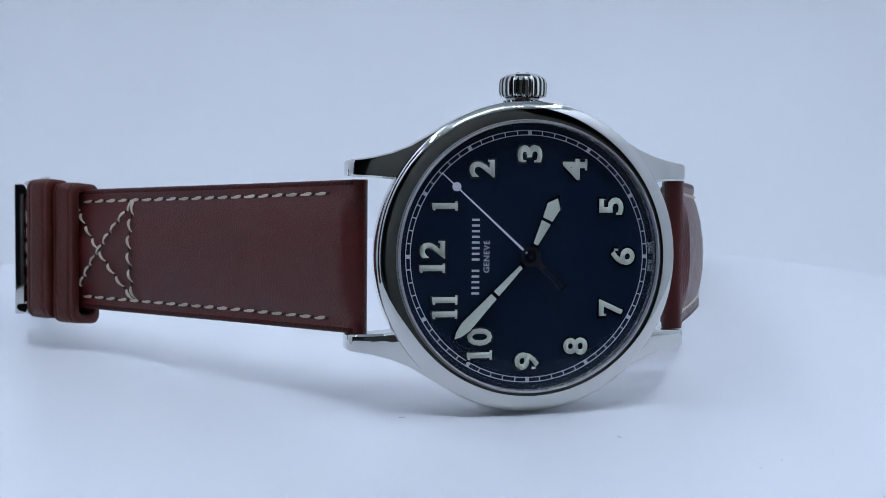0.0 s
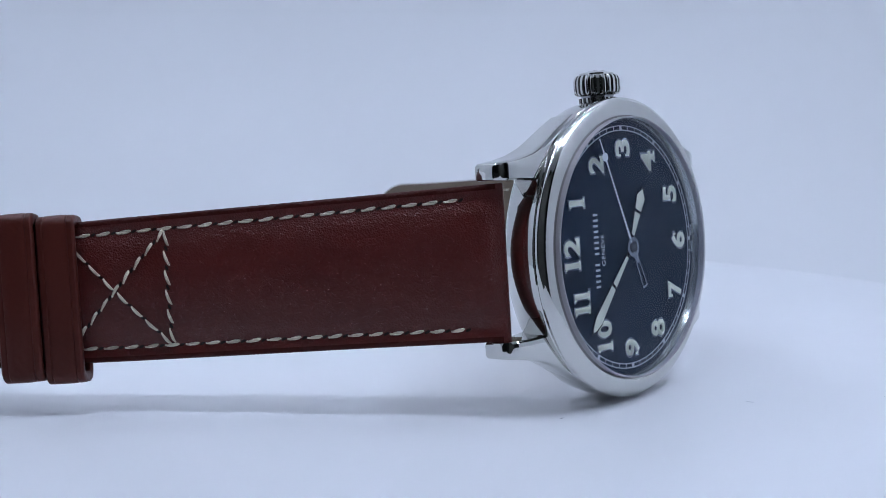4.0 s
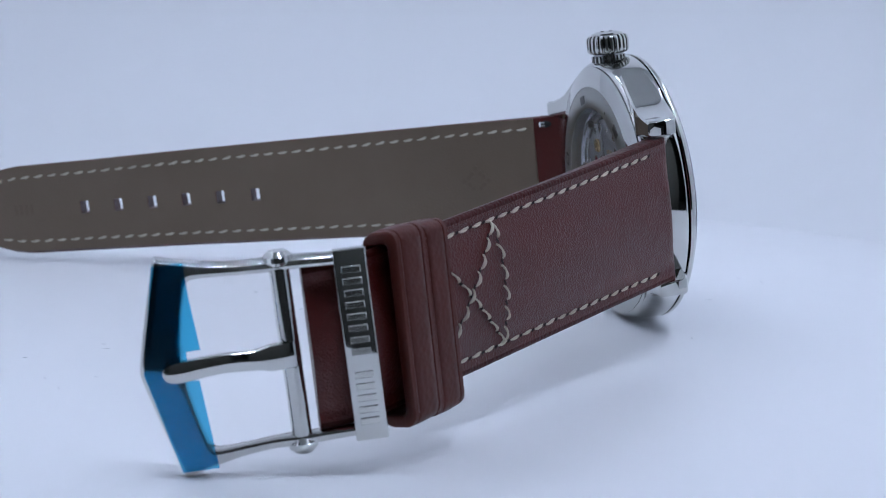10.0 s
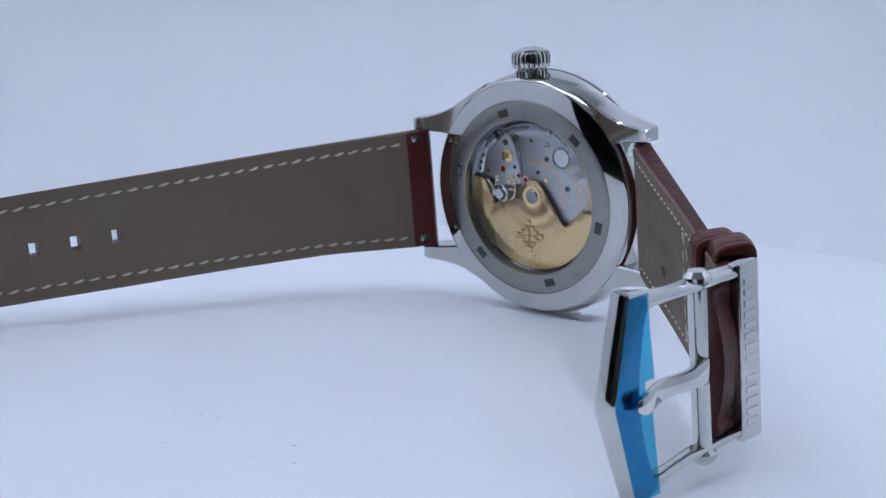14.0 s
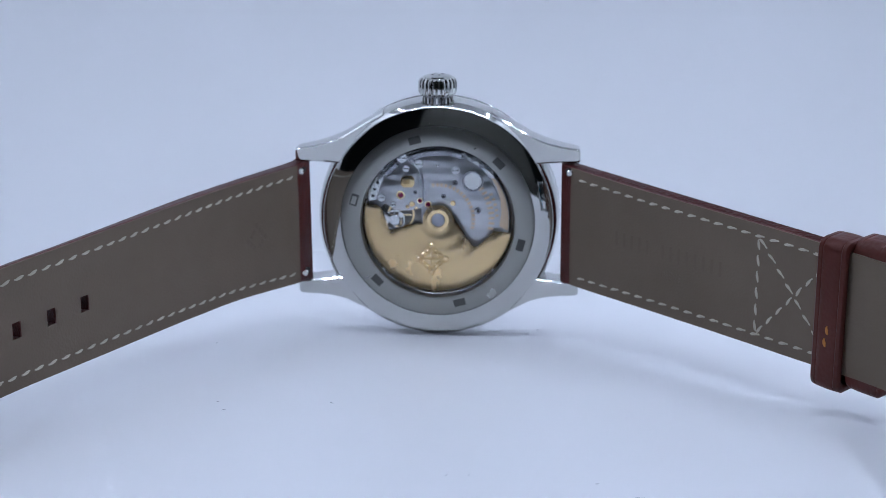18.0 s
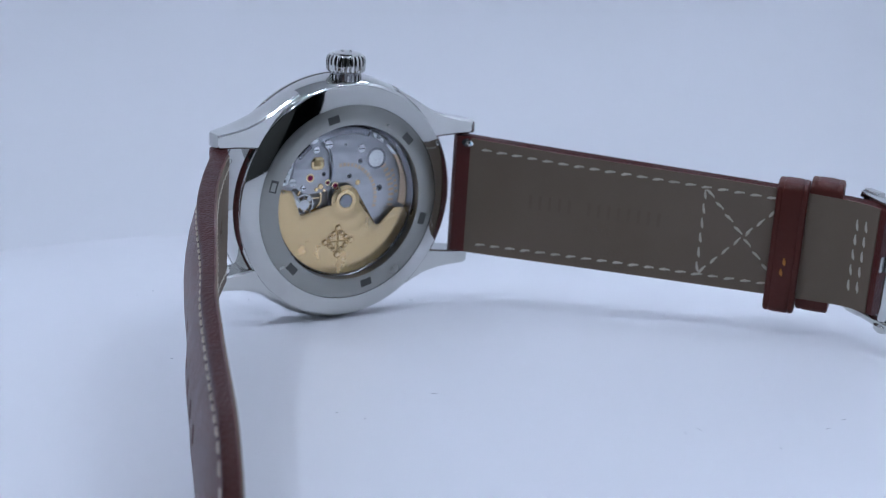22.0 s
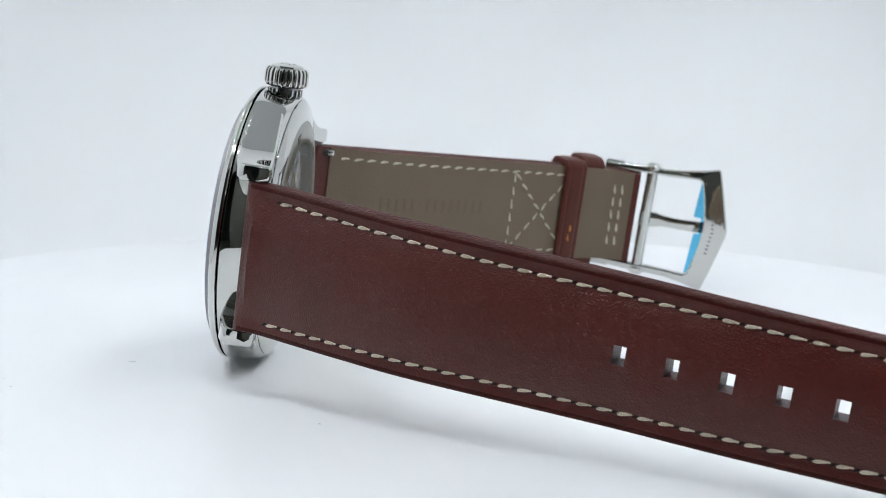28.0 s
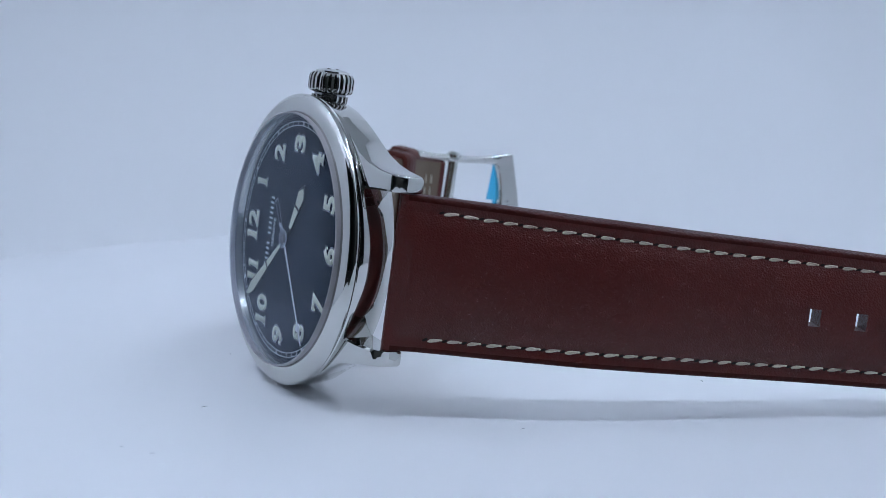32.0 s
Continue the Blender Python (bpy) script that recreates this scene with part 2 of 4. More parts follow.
def rod(radius, a, b, steps=20, bevel=0.0):
    """A cylinder from a to b."""
    bm = bmesh.new()
    a, b = Vector(a), Vector(b)
    q = (b - a).to_track_quat("Z", "Y").to_matrix().to_4x4()
    h = (b - a).length
    prof = [(0, 0), (radius - bevel, 0), (radius, bevel), (radius, h - bevel), (radius - bevel, h), (0, h)]
    if not bevel:
        prof = [(0, 0), (radius, 0), (radius, h), (0, h)]
    rows = [[(r * math.cos(t), r * math.sin(t), z) for r, z in prof] for t in (2 * math.pi * k / steps for k in range(steps))]
    sheet(bm, rows, close_u=True)
    bmesh.ops.remove_doubles(bm, verts=bm.verts, dist=1e-5)
    bm.transform(Matrix.Translation(a) @ q)
    return bm


def plate(outline, y0, y1, bevel=0.0, holes=()):
    """An outline of (x, z) points made solid between two depths."""
    bm = bmesh.new()
    loops = [outline, *holes]
    edges = []
    for loop in loops:
        vs = [bm.verts.new((x, y0, z)) for x, z in loop]
        edges += [bm.edges.new((vs[k], vs[(k + 1) % len(vs)])) for k in range(len(vs))]
    if holes:
        bmesh.ops.triangle_fill(bm, use_beauty=True, use_dissolve=False, edges=edges)
    else:
        bm.faces.new(list(bm.verts))
    got = bmesh.ops.extrude_face_region(bm, geom=list(bm.faces))
    bmesh.ops.translate(bm, verts=[v for v in got["geom"] if isinstance(v, bmesh.types.BMVert)], vec=(0, y1 - y0, 0))
    bmesh.ops.recalc_face_normals(bm, faces=bm.faces)
    if bevel:
        sharp = [e for e in bm.edges if len(e.link_faces) == 2 and e.calc_face_angle(0) > 0.6]
        bmesh.ops.bevel(bm, geom=sharp, offset=bevel, segments=2, affect="EDGES", profile=0.5, clamp_overlap=True)
    return bm


def merge(*bms):
    """Join bmeshes of one part."""
    base = bms[0]
    for other in bms[1:]:
        me = bpy.data.meshes.new("joined")
        other.to_mesh(me)
        other.free()
        base.from_mesh(me)
        bpy.data.meshes.remove(me)
    return base


def lettering(text, size, thick, bold=0.0, spacing=1.0):
    """Text in the built-in font as a bmesh in its own plane, centred; size and thickness in millimetres."""
    cu = bpy.data.curves.new("lettering", "FONT")
    cu.body, cu.size, cu.extrude, cu.offset, cu.space_character = text, 1.0, 0.0, bold, spacing
    cu.align_x, cu.align_y, cu.resolution_u = "CENTER", "CENTER", 3
    ob = bpy.data.objects.new("lettering", cu)
    scene.collection.objects.link(ob)
    deps = bpy.context.evaluated_depsgraph_get()
    me = bpy.data.meshes.new_from_object(ob.evaluated_get(deps))
    bm = bmesh.new()
    bm.from_mesh(me)
    bpy.data.objects.remove(ob)
    bpy.data.curves.remove(cu)
    bpy.data.meshes.remove(me)
    bmesh.ops.remove_doubles(bm, verts=bm.verts, dist=1e-5)
    xs, ys = [v.co.x for v in bm.verts], [v.co.y for v in bm.verts]
    bm.transform(Matrix.Diagonal((size, size, 1, 1)) @ Matrix.Translation((-(min(xs) + max(xs)) / 2, -(min(ys) + max(ys)) / 2, 0)))
    got = bmesh.ops.extrude_face_region(bm, geom=list(bm.faces))
    bmesh.ops.translate(bm, verts=[v for v in got["geom"] if isinstance(v, bmesh.types.BMVert)], vec=(0, 0, thick))
    return bm


def clock(angle, r, y=0.0):
    """A place on the dial: clock angle in degrees from twelve, radius, depth."""
    a = radians(angle)
    return Vector((-math.cos(a) * r, y, math.sin(a) * r))


# text plane of the dial: reading towards three o'clock, up towards twelve, facing out of the dial
DIAL_TEXT = Matrix(((0, -1, 0, 0), (0, 0, -1, 0), (1, 0, 0, 0), (0, 0, 0, 1)))


# ---- the place: white photo box in a dim room ----
def structure(name, bm, mat, label):
    ob = part(name, bm, mat, None)
    return tagged(ob, label, kind="structure")


def sweep_sheet():
    """Box floor that curves up into the back sheet, 2 mm thick."""
    bm = bmesh.new()
    line = [(BOX_FRONT, BOX_FLOOR)]
    bend = 0.10
    for k in range(13):
        a = math.pi / 2 * k / 12
        line.append((BOX_BACK - bend + bend * math.sin(a), BOX_FLOOR + bend - bend * math.cos(a)))
    line.append((BOX_BACK, BOX_TOP))
    under = [(y + 0.002, z - 0.002) for y, z in line]
    rows = [[(x * 1000, y * 1000, z * 1000) for y, z in line + under[::-1]] for x in (-BOX_W, BOX_W)]
    sheet(bm, rows, close_v=True)
    return bm


structure("backdrop", sweep_sheet(), PAPER, "seamless white sheet curving up behind the turntable")
w, f, b, t, fl = (v * 1000 for v in (BOX_W, BOX_FRONT, BOX_BACK, BOX_TOP, BOX_FLOOR))
structure("wall_left", block(-w - 4, -w, f + 50, b, fl - 4, t), PAPER, "white side panel of the photo box")
structure("wall_right", block(w, w + 4, f + 15, b, fl - 4, t), PAPER, "white side panel of the photo box")
structure("wall_front", block(-75, 175, f - 74, f - 70, -39, t - 0.5), FLAP, "grey cloth front flap of the photo box")
structure("ceiling", block(-w - 4, w + 4, f - 74, b + 4, t, t + 4), TOP, "pale grey top panel of the photo box")
R = 600
structure("floor", block(-R, R, -R, R, -50, -40), ROOM, "dim table and floor around the photo box")
structure("wall_south", block(-R, R, -R - 20, -R, -40, 700), ROOM, "dim room wall")
structure("wall_north", block(-R, R, R, R + 20, -40, 700), ROOM, "dim room wall")
structure("wall_west", block(-R - 20, -R, -R, R, -40, 700), ROOM, "dim room wall")
structure("wall_east", block(R, R + 20, -R, R, -40, 700), ROOM, "dim room wall")
structure("room_ceiling", block(-R, R, -R, R, 700, 720), ROOM, "dim room ceiling")


# ---- turntable ----
turntable = tagged(new("turntable"), "round white motorised turntable with a smooth top", "turntable")
DISC_R = 126.0


def disc_top():
    bm = bmesh.new()
    prof = [(0, -0.3), (60, -0.3), (DISC_R - 1.2, -0.3), (DISC_R - 0.4, -0.55), (DISC_R, -1.2), (DISC_R, -8), (0, -8)]
    rows = [[(r * math.cos(a), r * math.sin(a), z) for r, z in prof] for a in (2 * math.pi * k / 128 for k in range(128))]
    sheet(bm, rows, close_u=True)
    bmesh.ops.remove_doubles(bm, verts=bm.verts, dist=1e-4)
    return bm


part("top", disc_top(), DISC, turntable)
part("base", rod(95, (0, 0, -30), (0, 0, -8.2), 64, 2), PAPER, turntable, "white drum base")


# ---- wristwatch ----
# pose on the turntable: centre of the dial, lean, tip and turn
CASE = pose(0.00384, -0.03084, 0.02149, -6.872, 1.225, 4.604)
wristwatch = tagged(new("wristwatch"), "steel wristwatch, navy dial, brown leather strap, standing on edge", "wristwatch")

# case
middle = part("case_middle", lathe([(17.0, 0.55), (21.0, 0.55), (21.3, 0.6), (21.44, 0.75), (21.48, 1.0), (21.47, 1.6), (21.35, 3.6), (21.0, 5.2), (20.6, 6.0), (20.25, 6.3), (17.0, 6.3)], 160), STEEL, wristwatch, "mirror-polished steel case band")
part("bezel", lathe([(18.72, 0.45), (18.72, -0.95), (18.84, -1.1), (19.1, -1.16), (19.6, -1.12), (20.2, -1.0), (20.65, -0.83), (20.95, -0.66), (21.12, -0.5), (21.2, -0.4), (21.36, -0.3), (21.47, -0.17), (21.52, -0.02), (21.53, 0.15), (21.52, 0.33), (21.45, 0.42), (21.2, 0.45)], 160), STEEL, wristwatch, "polished steel bezel")
part("flange", lathe([(18.05, 0.05), (18.55, -1.0), (18.70, -1.0), (18.70, 0.3), (18.05, 0.3)], 128), SATIN, wristwatch, "steel rehaut ring")
# added ring: gives the crystal's side its brightness by colour
part("crystal_edge", lathe([(18.5, -0.98), (18.5, -1.72), (18.58, -1.8), (18.715, -1.8), (18.715, -0.98)], 128), PALE_EDGE, wristwatch, "pale ring standing in for the crystal's lit edge")
crystal = part("crystal", lathe([(0, -1.55), (7, -1.54), (14, -1.51), (17.7, -1.45), (18.1, -1.3), (18.2, -1.0), (18.48, -1.0), (18.48, -1.75), (18.42, -1.92), (18.25, -2.02), (14, -2.09), (7, -2.14), (0, -2.15)], 128, closed=False), CRYSTAL, wristwatch, "clear domed sapphire crystal")
crystal.visible_shadow = False


def lug_mesh(sx, sz):
    # x, inner edge, outer edge, front depth, back depth
    rows = [(9.5, 8.6, 19.3, 1.1, 5.5), (11.5, 9.0, 18.2, 1.0, 5.8), (14.0, 9.6, 16.7, 1.0, 6.1), (16.5, 10.2, 15.2, 1.05, 6.4), (19.0, 10.5, 14.2, 1.3, 6.7),
            (21.5, 10.7, 13.55, 1.85, 7.0), (23.1, 10.75, 13.3, 2.4, 7.2), (23.9, 10.8, 13.2, 2.75, 7.3), (24.35, 10.83, 13.1, 3.1, 7.3), (24.62, 10.9, 12.98, 3.6, 7.25), (24.72, 11.0, 12.85, 4.6, 7.1)]
    bm = bmesh.new()
    grid = []
    for x, zi, zo, yf, yb in rows:
        c = 0.28
        lean = (0.25 if sz > 0 else 0.9) * max(0.0, min(1.0, (23.0 - x) / 8.0))
        loop = [(zi + c, yf), (zo - c * 1.6, yf), (zo - c * 0.5, yf + c * 0.5), (zo, yf + c * 1.6), (zo + 0.05 - 0.25 * lean, yf * 0.68 + yb * 0.32), (zo + 0.05 - 0.6 * lean, yf * 0.4 + yb * 0.6), (zo - lean, yb - c), (zo - c - lean, yb), (zi + c, yb), (zi, yb - c), (zi, yf + c)]
        grid.append([(x * sx, y, z * sz) for z, y in loop])
    vs = sheet(bm, grid, close_v=True)
    bm.faces.new(vs[0])
    bm.faces.new(vs[-1])
    return bm


for sx in (-1, 1):
    for sz in (-1, 1):
        part("lug", lug_mesh(sx, sz), STEEL, wristwatch)


# crown: fluted, on a short tube
def crown_mesh():
    bm = bmesh.new()
    prof = [(0.0, 22.0, 0), (2.6, 22.0, 0), (3.05, 22.15, 0.3), (3.3, 22.4, 1), (3.38, 22.9, 1), (3.38, 24.1, 1), (3.25, 24.6, 1), (2.95, 24.95, 0.4), (2.7, 25.0, 0), (2.5, 25.05, 0), (2.45, 25.25, 0), (1.6, 25.5, 0), (0.0, 25.6, 0)]
    teeth, per = 24, 8
    rows = []
    for k in range(teeth * per):
        a = 2 * math.pi * k / (teeth * per)
        ph = abs((k % per) / per - 0.5) * 2
        dent = 0.34 * max(0.0, ph - 0.45) / 0.55
        rows.append([((r - dent * g) * math.cos(a), 3.65 + (r - dent * g) * math.sin(a), z) for r, z, g in prof])
    sheet(bm, rows, close_u=True)
    bmesh.ops.remove_doubles(bm, verts=bm.verts, dist=1e-5)
    return bm


crown = part("crown", crown_mesh(), STEEL, wristwatch, "fluted steel winding crown")
part("crown_tube", rod(2.35, (0, 3.65, 20.4), (0, 3.65, 22.2), 40), STEEL_DARK, wristwatch)
for k in range(20):
    a = 2 * math.pi * k / 20
    c = (2.5 * math.cos(a), 3.65 + 2.5 * math.sin(a))
    if k == 0:
        tooth = part("tube_tooth", block(-0.12, 0.12, -0.2, 0.2, 20.7, 21.7), STEEL, crown, m=mm(c[0], c[1], 0) @ pose(0, 0, 0, 0, 0, math.degrees(a) + 90))
    else:
        again(tooth, mm(c[0], c[1], 0) @ pose(0, 0, 0, 0, 0, math.degrees(a) + 90))
for k in range(4):
    a = math.pi / 2 * k + 0.4
    o = part("emblem_petal", block(-0.3, 0.3, -0.3, 0.3, 25.35, 25.62, 0.1), STEEL, crown) if k == 0 else again(o, Matrix())
    o.matrix_basis = mm(0.9 * math.cos(a), 3.65 + 0.9 * math.sin(a), 0) @ pose(0, 0, 0, 0, 0, math.degrees(a) + 45)

# ---- dial ----
dial = part("dial", lathe([(0, 0), (9, 0), (18.2, 0), (18.2, 0.4), (0, 0.4)], 128, closed=False), DIAL, wristwatch, "dark navy blue dial")
part("track_ring", lathe([(17.38, -0.012), (17.5, -0.012), (17.5, 0.01), (17.38, 0.01)], 160), WHITE_PRINT, dial)
part("track_ring", lathe([(16.75, -0.012), (16.87, -0.012), (16.87, 0.01), (16.75, 0.01)], 160), WHITE_PRINT, dial)
minute_mark = hour_mark = None
for k in range(60):
    m = pose(0, 0, 0, 0, k * 6 + 180, 0)
    if k % 5 == 0:
        if hour_mark is None:
            hour_mark = part("hour_mark", block(16.78, 17.48, -0.025, 0.02, -0.27, 0.27), WHITE_PRINT, dial, smooth=False, m=m)
        else:
            again(hour_mark, m)
    elif minute_mark is None:
        minute_mark = part("minute_mark", block(16.85, 17.4, -0.02, 0.02, -0.08, 0.08), WHITE_PRINT, dial, smooth=False, m=m)
    else:
        again(minute_mark, m)

# clock angle and radius of each numeral's middle
NUMERALS = {1: (30, 13.9), 2: (60.5, 13.9), 3: (90, 14.25), 4: (118.4, 13.8), 5: (149.5, 13.95), 6: (180, 13.8), 7: (210.5, 14.1), 8: (241, 14.35), 9: (270.5, 14.5), 10: (300, 13.9), 11: (330, 13.8), 12: (0, 13.75)}
DIGIT_W = {"1": 1.8, "4": 3.5}
# slabs of the digits in a unit box: x0, x1, y0, y1
SLABS = {"1": ((0.0, 1.0, 0.0, 0.13), (0.0, 0.5, 0.84, 0.97)), "2": ((0.82, 1.0, 0.02, 0.30), (0.02, 0.20, 0.66, 0.88)), "3": ((0.0, 0.18, 0.62, 0.90), (0.0, 0.18, 0.10, 0.36)), "4": ((0.42, 1.0, 0.0, 0.13), ),
         "5": ((0.78, 0.94, 0.70, 0.99), (0.0, 0.18, 0.10, 0.34)), "6": ((0.78, 0.96, 0.66, 0.90), ), "7": ((0.0, 0.18, 0.66, 0.99), ), "9": ((0.04, 0.22, 0.10, 0.34), )}


def digit(ch, bold, thick, inset):
    """One bold slab digit, filling its box less an inset all round."""
    bm = lettering(ch, 5.25, thick, bold)
    xs, ys = [v.co.x for v in bm.verts], [v.co.y for v in bm.verts]
    w, h = DIGIT_W.get(ch, 2.95) - 2 * inset, 4.1 - 2 * inset
    core = 0.62 if ch == "1" else 1.0
    bm.transform(Matrix.Diagonal((w * core / (max(xs) - min(xs)), h / (max(ys) - min(ys)), 1, 1)))
    for x0, x1, y0, y1 in SLABS.get(ch, ()):
        trim = 0.5 * inset
        bm = merge(bm, block((x0 - 0.5) * w + (trim if x0 > 0.05 else 0), (x1 - 0.5) * w - (trim if x1 < 0.95 else 0), (y0 - 0.5) * h + (trim if y0 > 0.05 else 0), (y1 - 0.5) * h - (trim if y1 < 0.95 else 0), 0, thick - 0.01))
    return bm


def numeral_mesh(text, bold, thick, inset):
    out, x = None, -(sum(DIGIT_W.get(ch, 2.95) for ch in text) + 0.16 * (len(text) - 1)) / 2
    for ch in text:
        wide = DIGIT_W.get(ch, 2.95)
        bm = digit(ch, bold, thick, inset)
        bm.transform(Matrix.Translation((x + wide / 2, 0, 0)))
        out = bm if out is None else merge(out, bm)
        x += wide + 0.16
    return out


for h, (angle, far) in NUMERALS.items():
    p = clock(angle, far)
    base = numeral_mesh(str(h), 0.062, 0.16, 0.0)
    base.transform(Matrix.Translation(p + Vector((0, 0.02, 0))) @ DIAL_TEXT)
    numeral = part("numeral", base, RIM, dial, "raised cream luminous numeral with a black rim")
    top = numeral_mesh(str(h), 0.026, 0.1, 0.27)
    top.transform(Matrix.Translation(p + Vector((0, -0.1, 0))) @ DIAL_TEXT)
    part("numeral_lume", top, LUME, dial, smooth=False)


def bar_row(total, count, height, gaps=(), wide=0.62):
    """Plain letter-sized bars in a row, centred, in the text plane."""
    pitch = total / count
    out = []
    for k in range(count):
        if k in gaps:
            continue
        x = -total / 2 + pitch * (k + 0.5)
        out.append((x, pitch * wide, height))
    return out


for x, wd, ht in bar_row(10.9, 14, 1.1, (5,), 0.4):
    bmb = block(-wd / 2, wd / 2, -ht / 2, ht / 2, 0, 0.03)
    bmb.transform(Matrix.Translation((-7.6, -0.005, 0)) @ DIAL_TEXT @ Matrix.Translation((x, 0, 0)))
    part("brand_bar", bmb, WHITE_PRINT, dial, smooth=False)
word = lettering("GENEVE", 1.2, 0.03, 0.0, 1.05)
word.transform(Matrix.Translation((-6.05, -0.005, 0)) @ DIAL_TEXT)
part("dial_word", word, WHITE_PRINT, dial, smooth=False)
for n, (txt, c) in enumerate((("SWISS", 184), ("MADE", 176))):
    wbm = lettering(txt, 0.62, 0.02)
    wbm.transform(Matrix.Translation(clock(c, 17.85, -0.005)) @ DIAL_TEXT @ pose(0, 0, 0, 0, 0, 180 - c))
    part("dial_word", wbm, WHITE_PRINT, dial, smooth=False)


# ---- pointers, built towards twelve ----
def pointer(outline, y0, y1, bevel=0.03):
    """(along, across) outline, along = towards the tip."""
    return plate([(-a, c) for a, c in outline], y0, y1, bevel)


def hand_turn(angle):
    return pose(0, 0, 0, 0, angle, 0)


HOUR_ANGLE, MINUTE_START, SECOND_START = 116.0, 313.6, 42.0
hour_hand = part("hour_hand", pointer([(-0.9, -0.45), (1.2, -0.45), (6.3, -0.95), (8.0, -1.25), (9.6, 0), (8.0, 1.25), (6.3, 0.95), (1.2, 0.45), (-0.9, 0.45)], -0.62, -0.45), BLUED, wristwatch, "blued hour hand filled with cream lume", m=hand_turn(HOUR_ANGLE))
part("lume_fill", pointer([(1.9, -0.34), (5.3, -0.72), (5.3, 0.72), (1.9, 0.34)], -0.66, -0.6, 0), LUME, hour_hand, smooth=False)
part("lume_tip", pointer([(5.75, -0.74), (6.5, -0.85), (7.8, -1.02), (9.0, 0), (7.8, 1.02), (6.5, 0.85), (5.75, 0.74)], -0.66, -0.6, 0), LUME, hour_hand, smooth=False)
minute_hand = part("minute_hand", pointer([(-0.9, -0.4), (1.2, -0.4), (9.5, -0.75), (13.4, -1.0), (15.0, -0.62), (16.1, 0), (15.0, 0.62), (13.4, 1.0), (9.5, 0.75), (1.2, 0.4), (-0.9, 0.4)], -0.9, -0.74), BLUED, wristwatch, "blued minute hand filled with cream lume", m=hand_turn(MINUTE_START))
part("lume_fill", pointer([(1.9, -0.28), (7.0, -0.5), (7.0, 0.5), (1.9, 0.28)], -0.94, -0.88, 0), LUME, minute_hand, smooth=False)
part("lume_tip", pointer([(7.5, -0.52), (13.3, -0.8), (14.7, -0.46), (15.5, 0), (14.7, 0.46), (13.3, 0.8), (7.5, 0.52)], -0.94, -0.88, 0), LUME, minute_hand, smooth=False)
second_hand = part("second_hand", merge(pointer([(0, -0.16), (17.1, -0.07), (17.1, 0.07), (0, 0.16)], -1.12, -1.02, 0),
                                        rod(0.62, (-14.3, -1.14, 0), (-14.3, -1.0, 0), 24)), WHITE_HAND, wristwatch, "thin white centre seconds hand with a round disc")
part("counterweight", plate([(0.2, -0.42), (6.6, -0.62), (6.6, 0.62), (0.2, 0.42)], -1.12, -1.02, 0, holes=[[(2.6, -0.3), (6.3, -0.4), (6.3, 0.4), (2.6, 0.3)]]), RIM, second_hand, "dark skeleton tail")
part("collar", lathe([(0.95, -1.16), (1.45, -1.16), (1.45, -1.02), (0.95, -1.02)], 36), RIM, second_hand)
part("hub", rod(0.8, (0, -1.2, 0), (0, -0.4, 0), 32, 0.1), BLUED, second_hand)
part("cap", rod(0.32, (0, -1.24, 0), (0, -1.1, 0), 20), STEEL_DARK, second_hand)

# ---- case back and movement ----
part("back_ring", lathe([(20.15, 6.35), (20.1, 6.5), (19.9, 6.62), (17.05, 7.28), (17.0, 7.1), (17.0, 6.35)], 160), STEEL, wristwatch, "mirror-polished sloping case-back rim")
part("slot_ring", lathe([(16.95, 6.5), (16.95, 7.22), (16.8, 7.3), (13.85, 7.5), (13.6, 7.42), (13.5, 6.2), (13.5, 5.6), (16.0, 5.6)], 160), BRUSHED, wristwatch, "brushed steel case-back ring with key slots")
# key slots are not cut in: dark blocks carry their shade as colour
for k in range(6):
    m = pose(0, 0, 0, 0, -15.3 - 60 * k, 0)
    if k == 0:
        slot = part("key_slot", block(14.4, 15.75, 6.9, 7.46, -1.05, 1.05), SLOT_STEEL, wristwatch, "key slot, its shaded recess drawn as a dark block", smooth=False, m=m)
        floor_of_slot = part("slot_floor", block(14.72, 15.55, 7.3, 7.475, -0.8, 0.65), BRUSHED, slot, smooth=False)
    else:
        again(slot, m)
back_glass = part("back_crystal", lathe([(0, 6.95), (13.45, 6.95), (13.5, 7.1), (13.4, 7.35), (12.5, 7.42), (0, 7.5)], 96, closed=False), CRYSTAL, wristwatch, "clear sapphire case-back window")
back_glass.visible_shadow = False
movement = part("movement_plate", lathe([(0, 4.6), (13.6, 4.6), (13.6, 4.2), (0, 4.2)], 96, closed=False), PLATE, wristwatch, "silvery movement bridges with striped finish")
# the deep rim's shading is put into this ring's dark steel
part("movement_ring", lathe([(12.5, 4.61), (13.5, 5.6), (13.55, 5.6), (13.55, 4.61)], 96), STEEL_DARK, wristwatch)


def arc_plate(r0, r1, a0, a1, y0, y1, steps=24, bevel=0.08):
    """A sector ring seen from behind; angles from the crown, towards six."""
    pts = [(r1 * math.sin(radians(a0 + (a1 - a0) * k / steps)), r1 * math.cos(radians(a0 + (a1 - a0) * k / steps))) for k in range(steps + 1)]
    pts += [(r0 * math.sin(radians(a1 + (a0 - a1) * k / steps)), r0 * math.cos(radians(a1 + (a0 - a1) * k / steps))) for k in range(steps + 1)]
    return plate(pts, y0, y1, bevel)


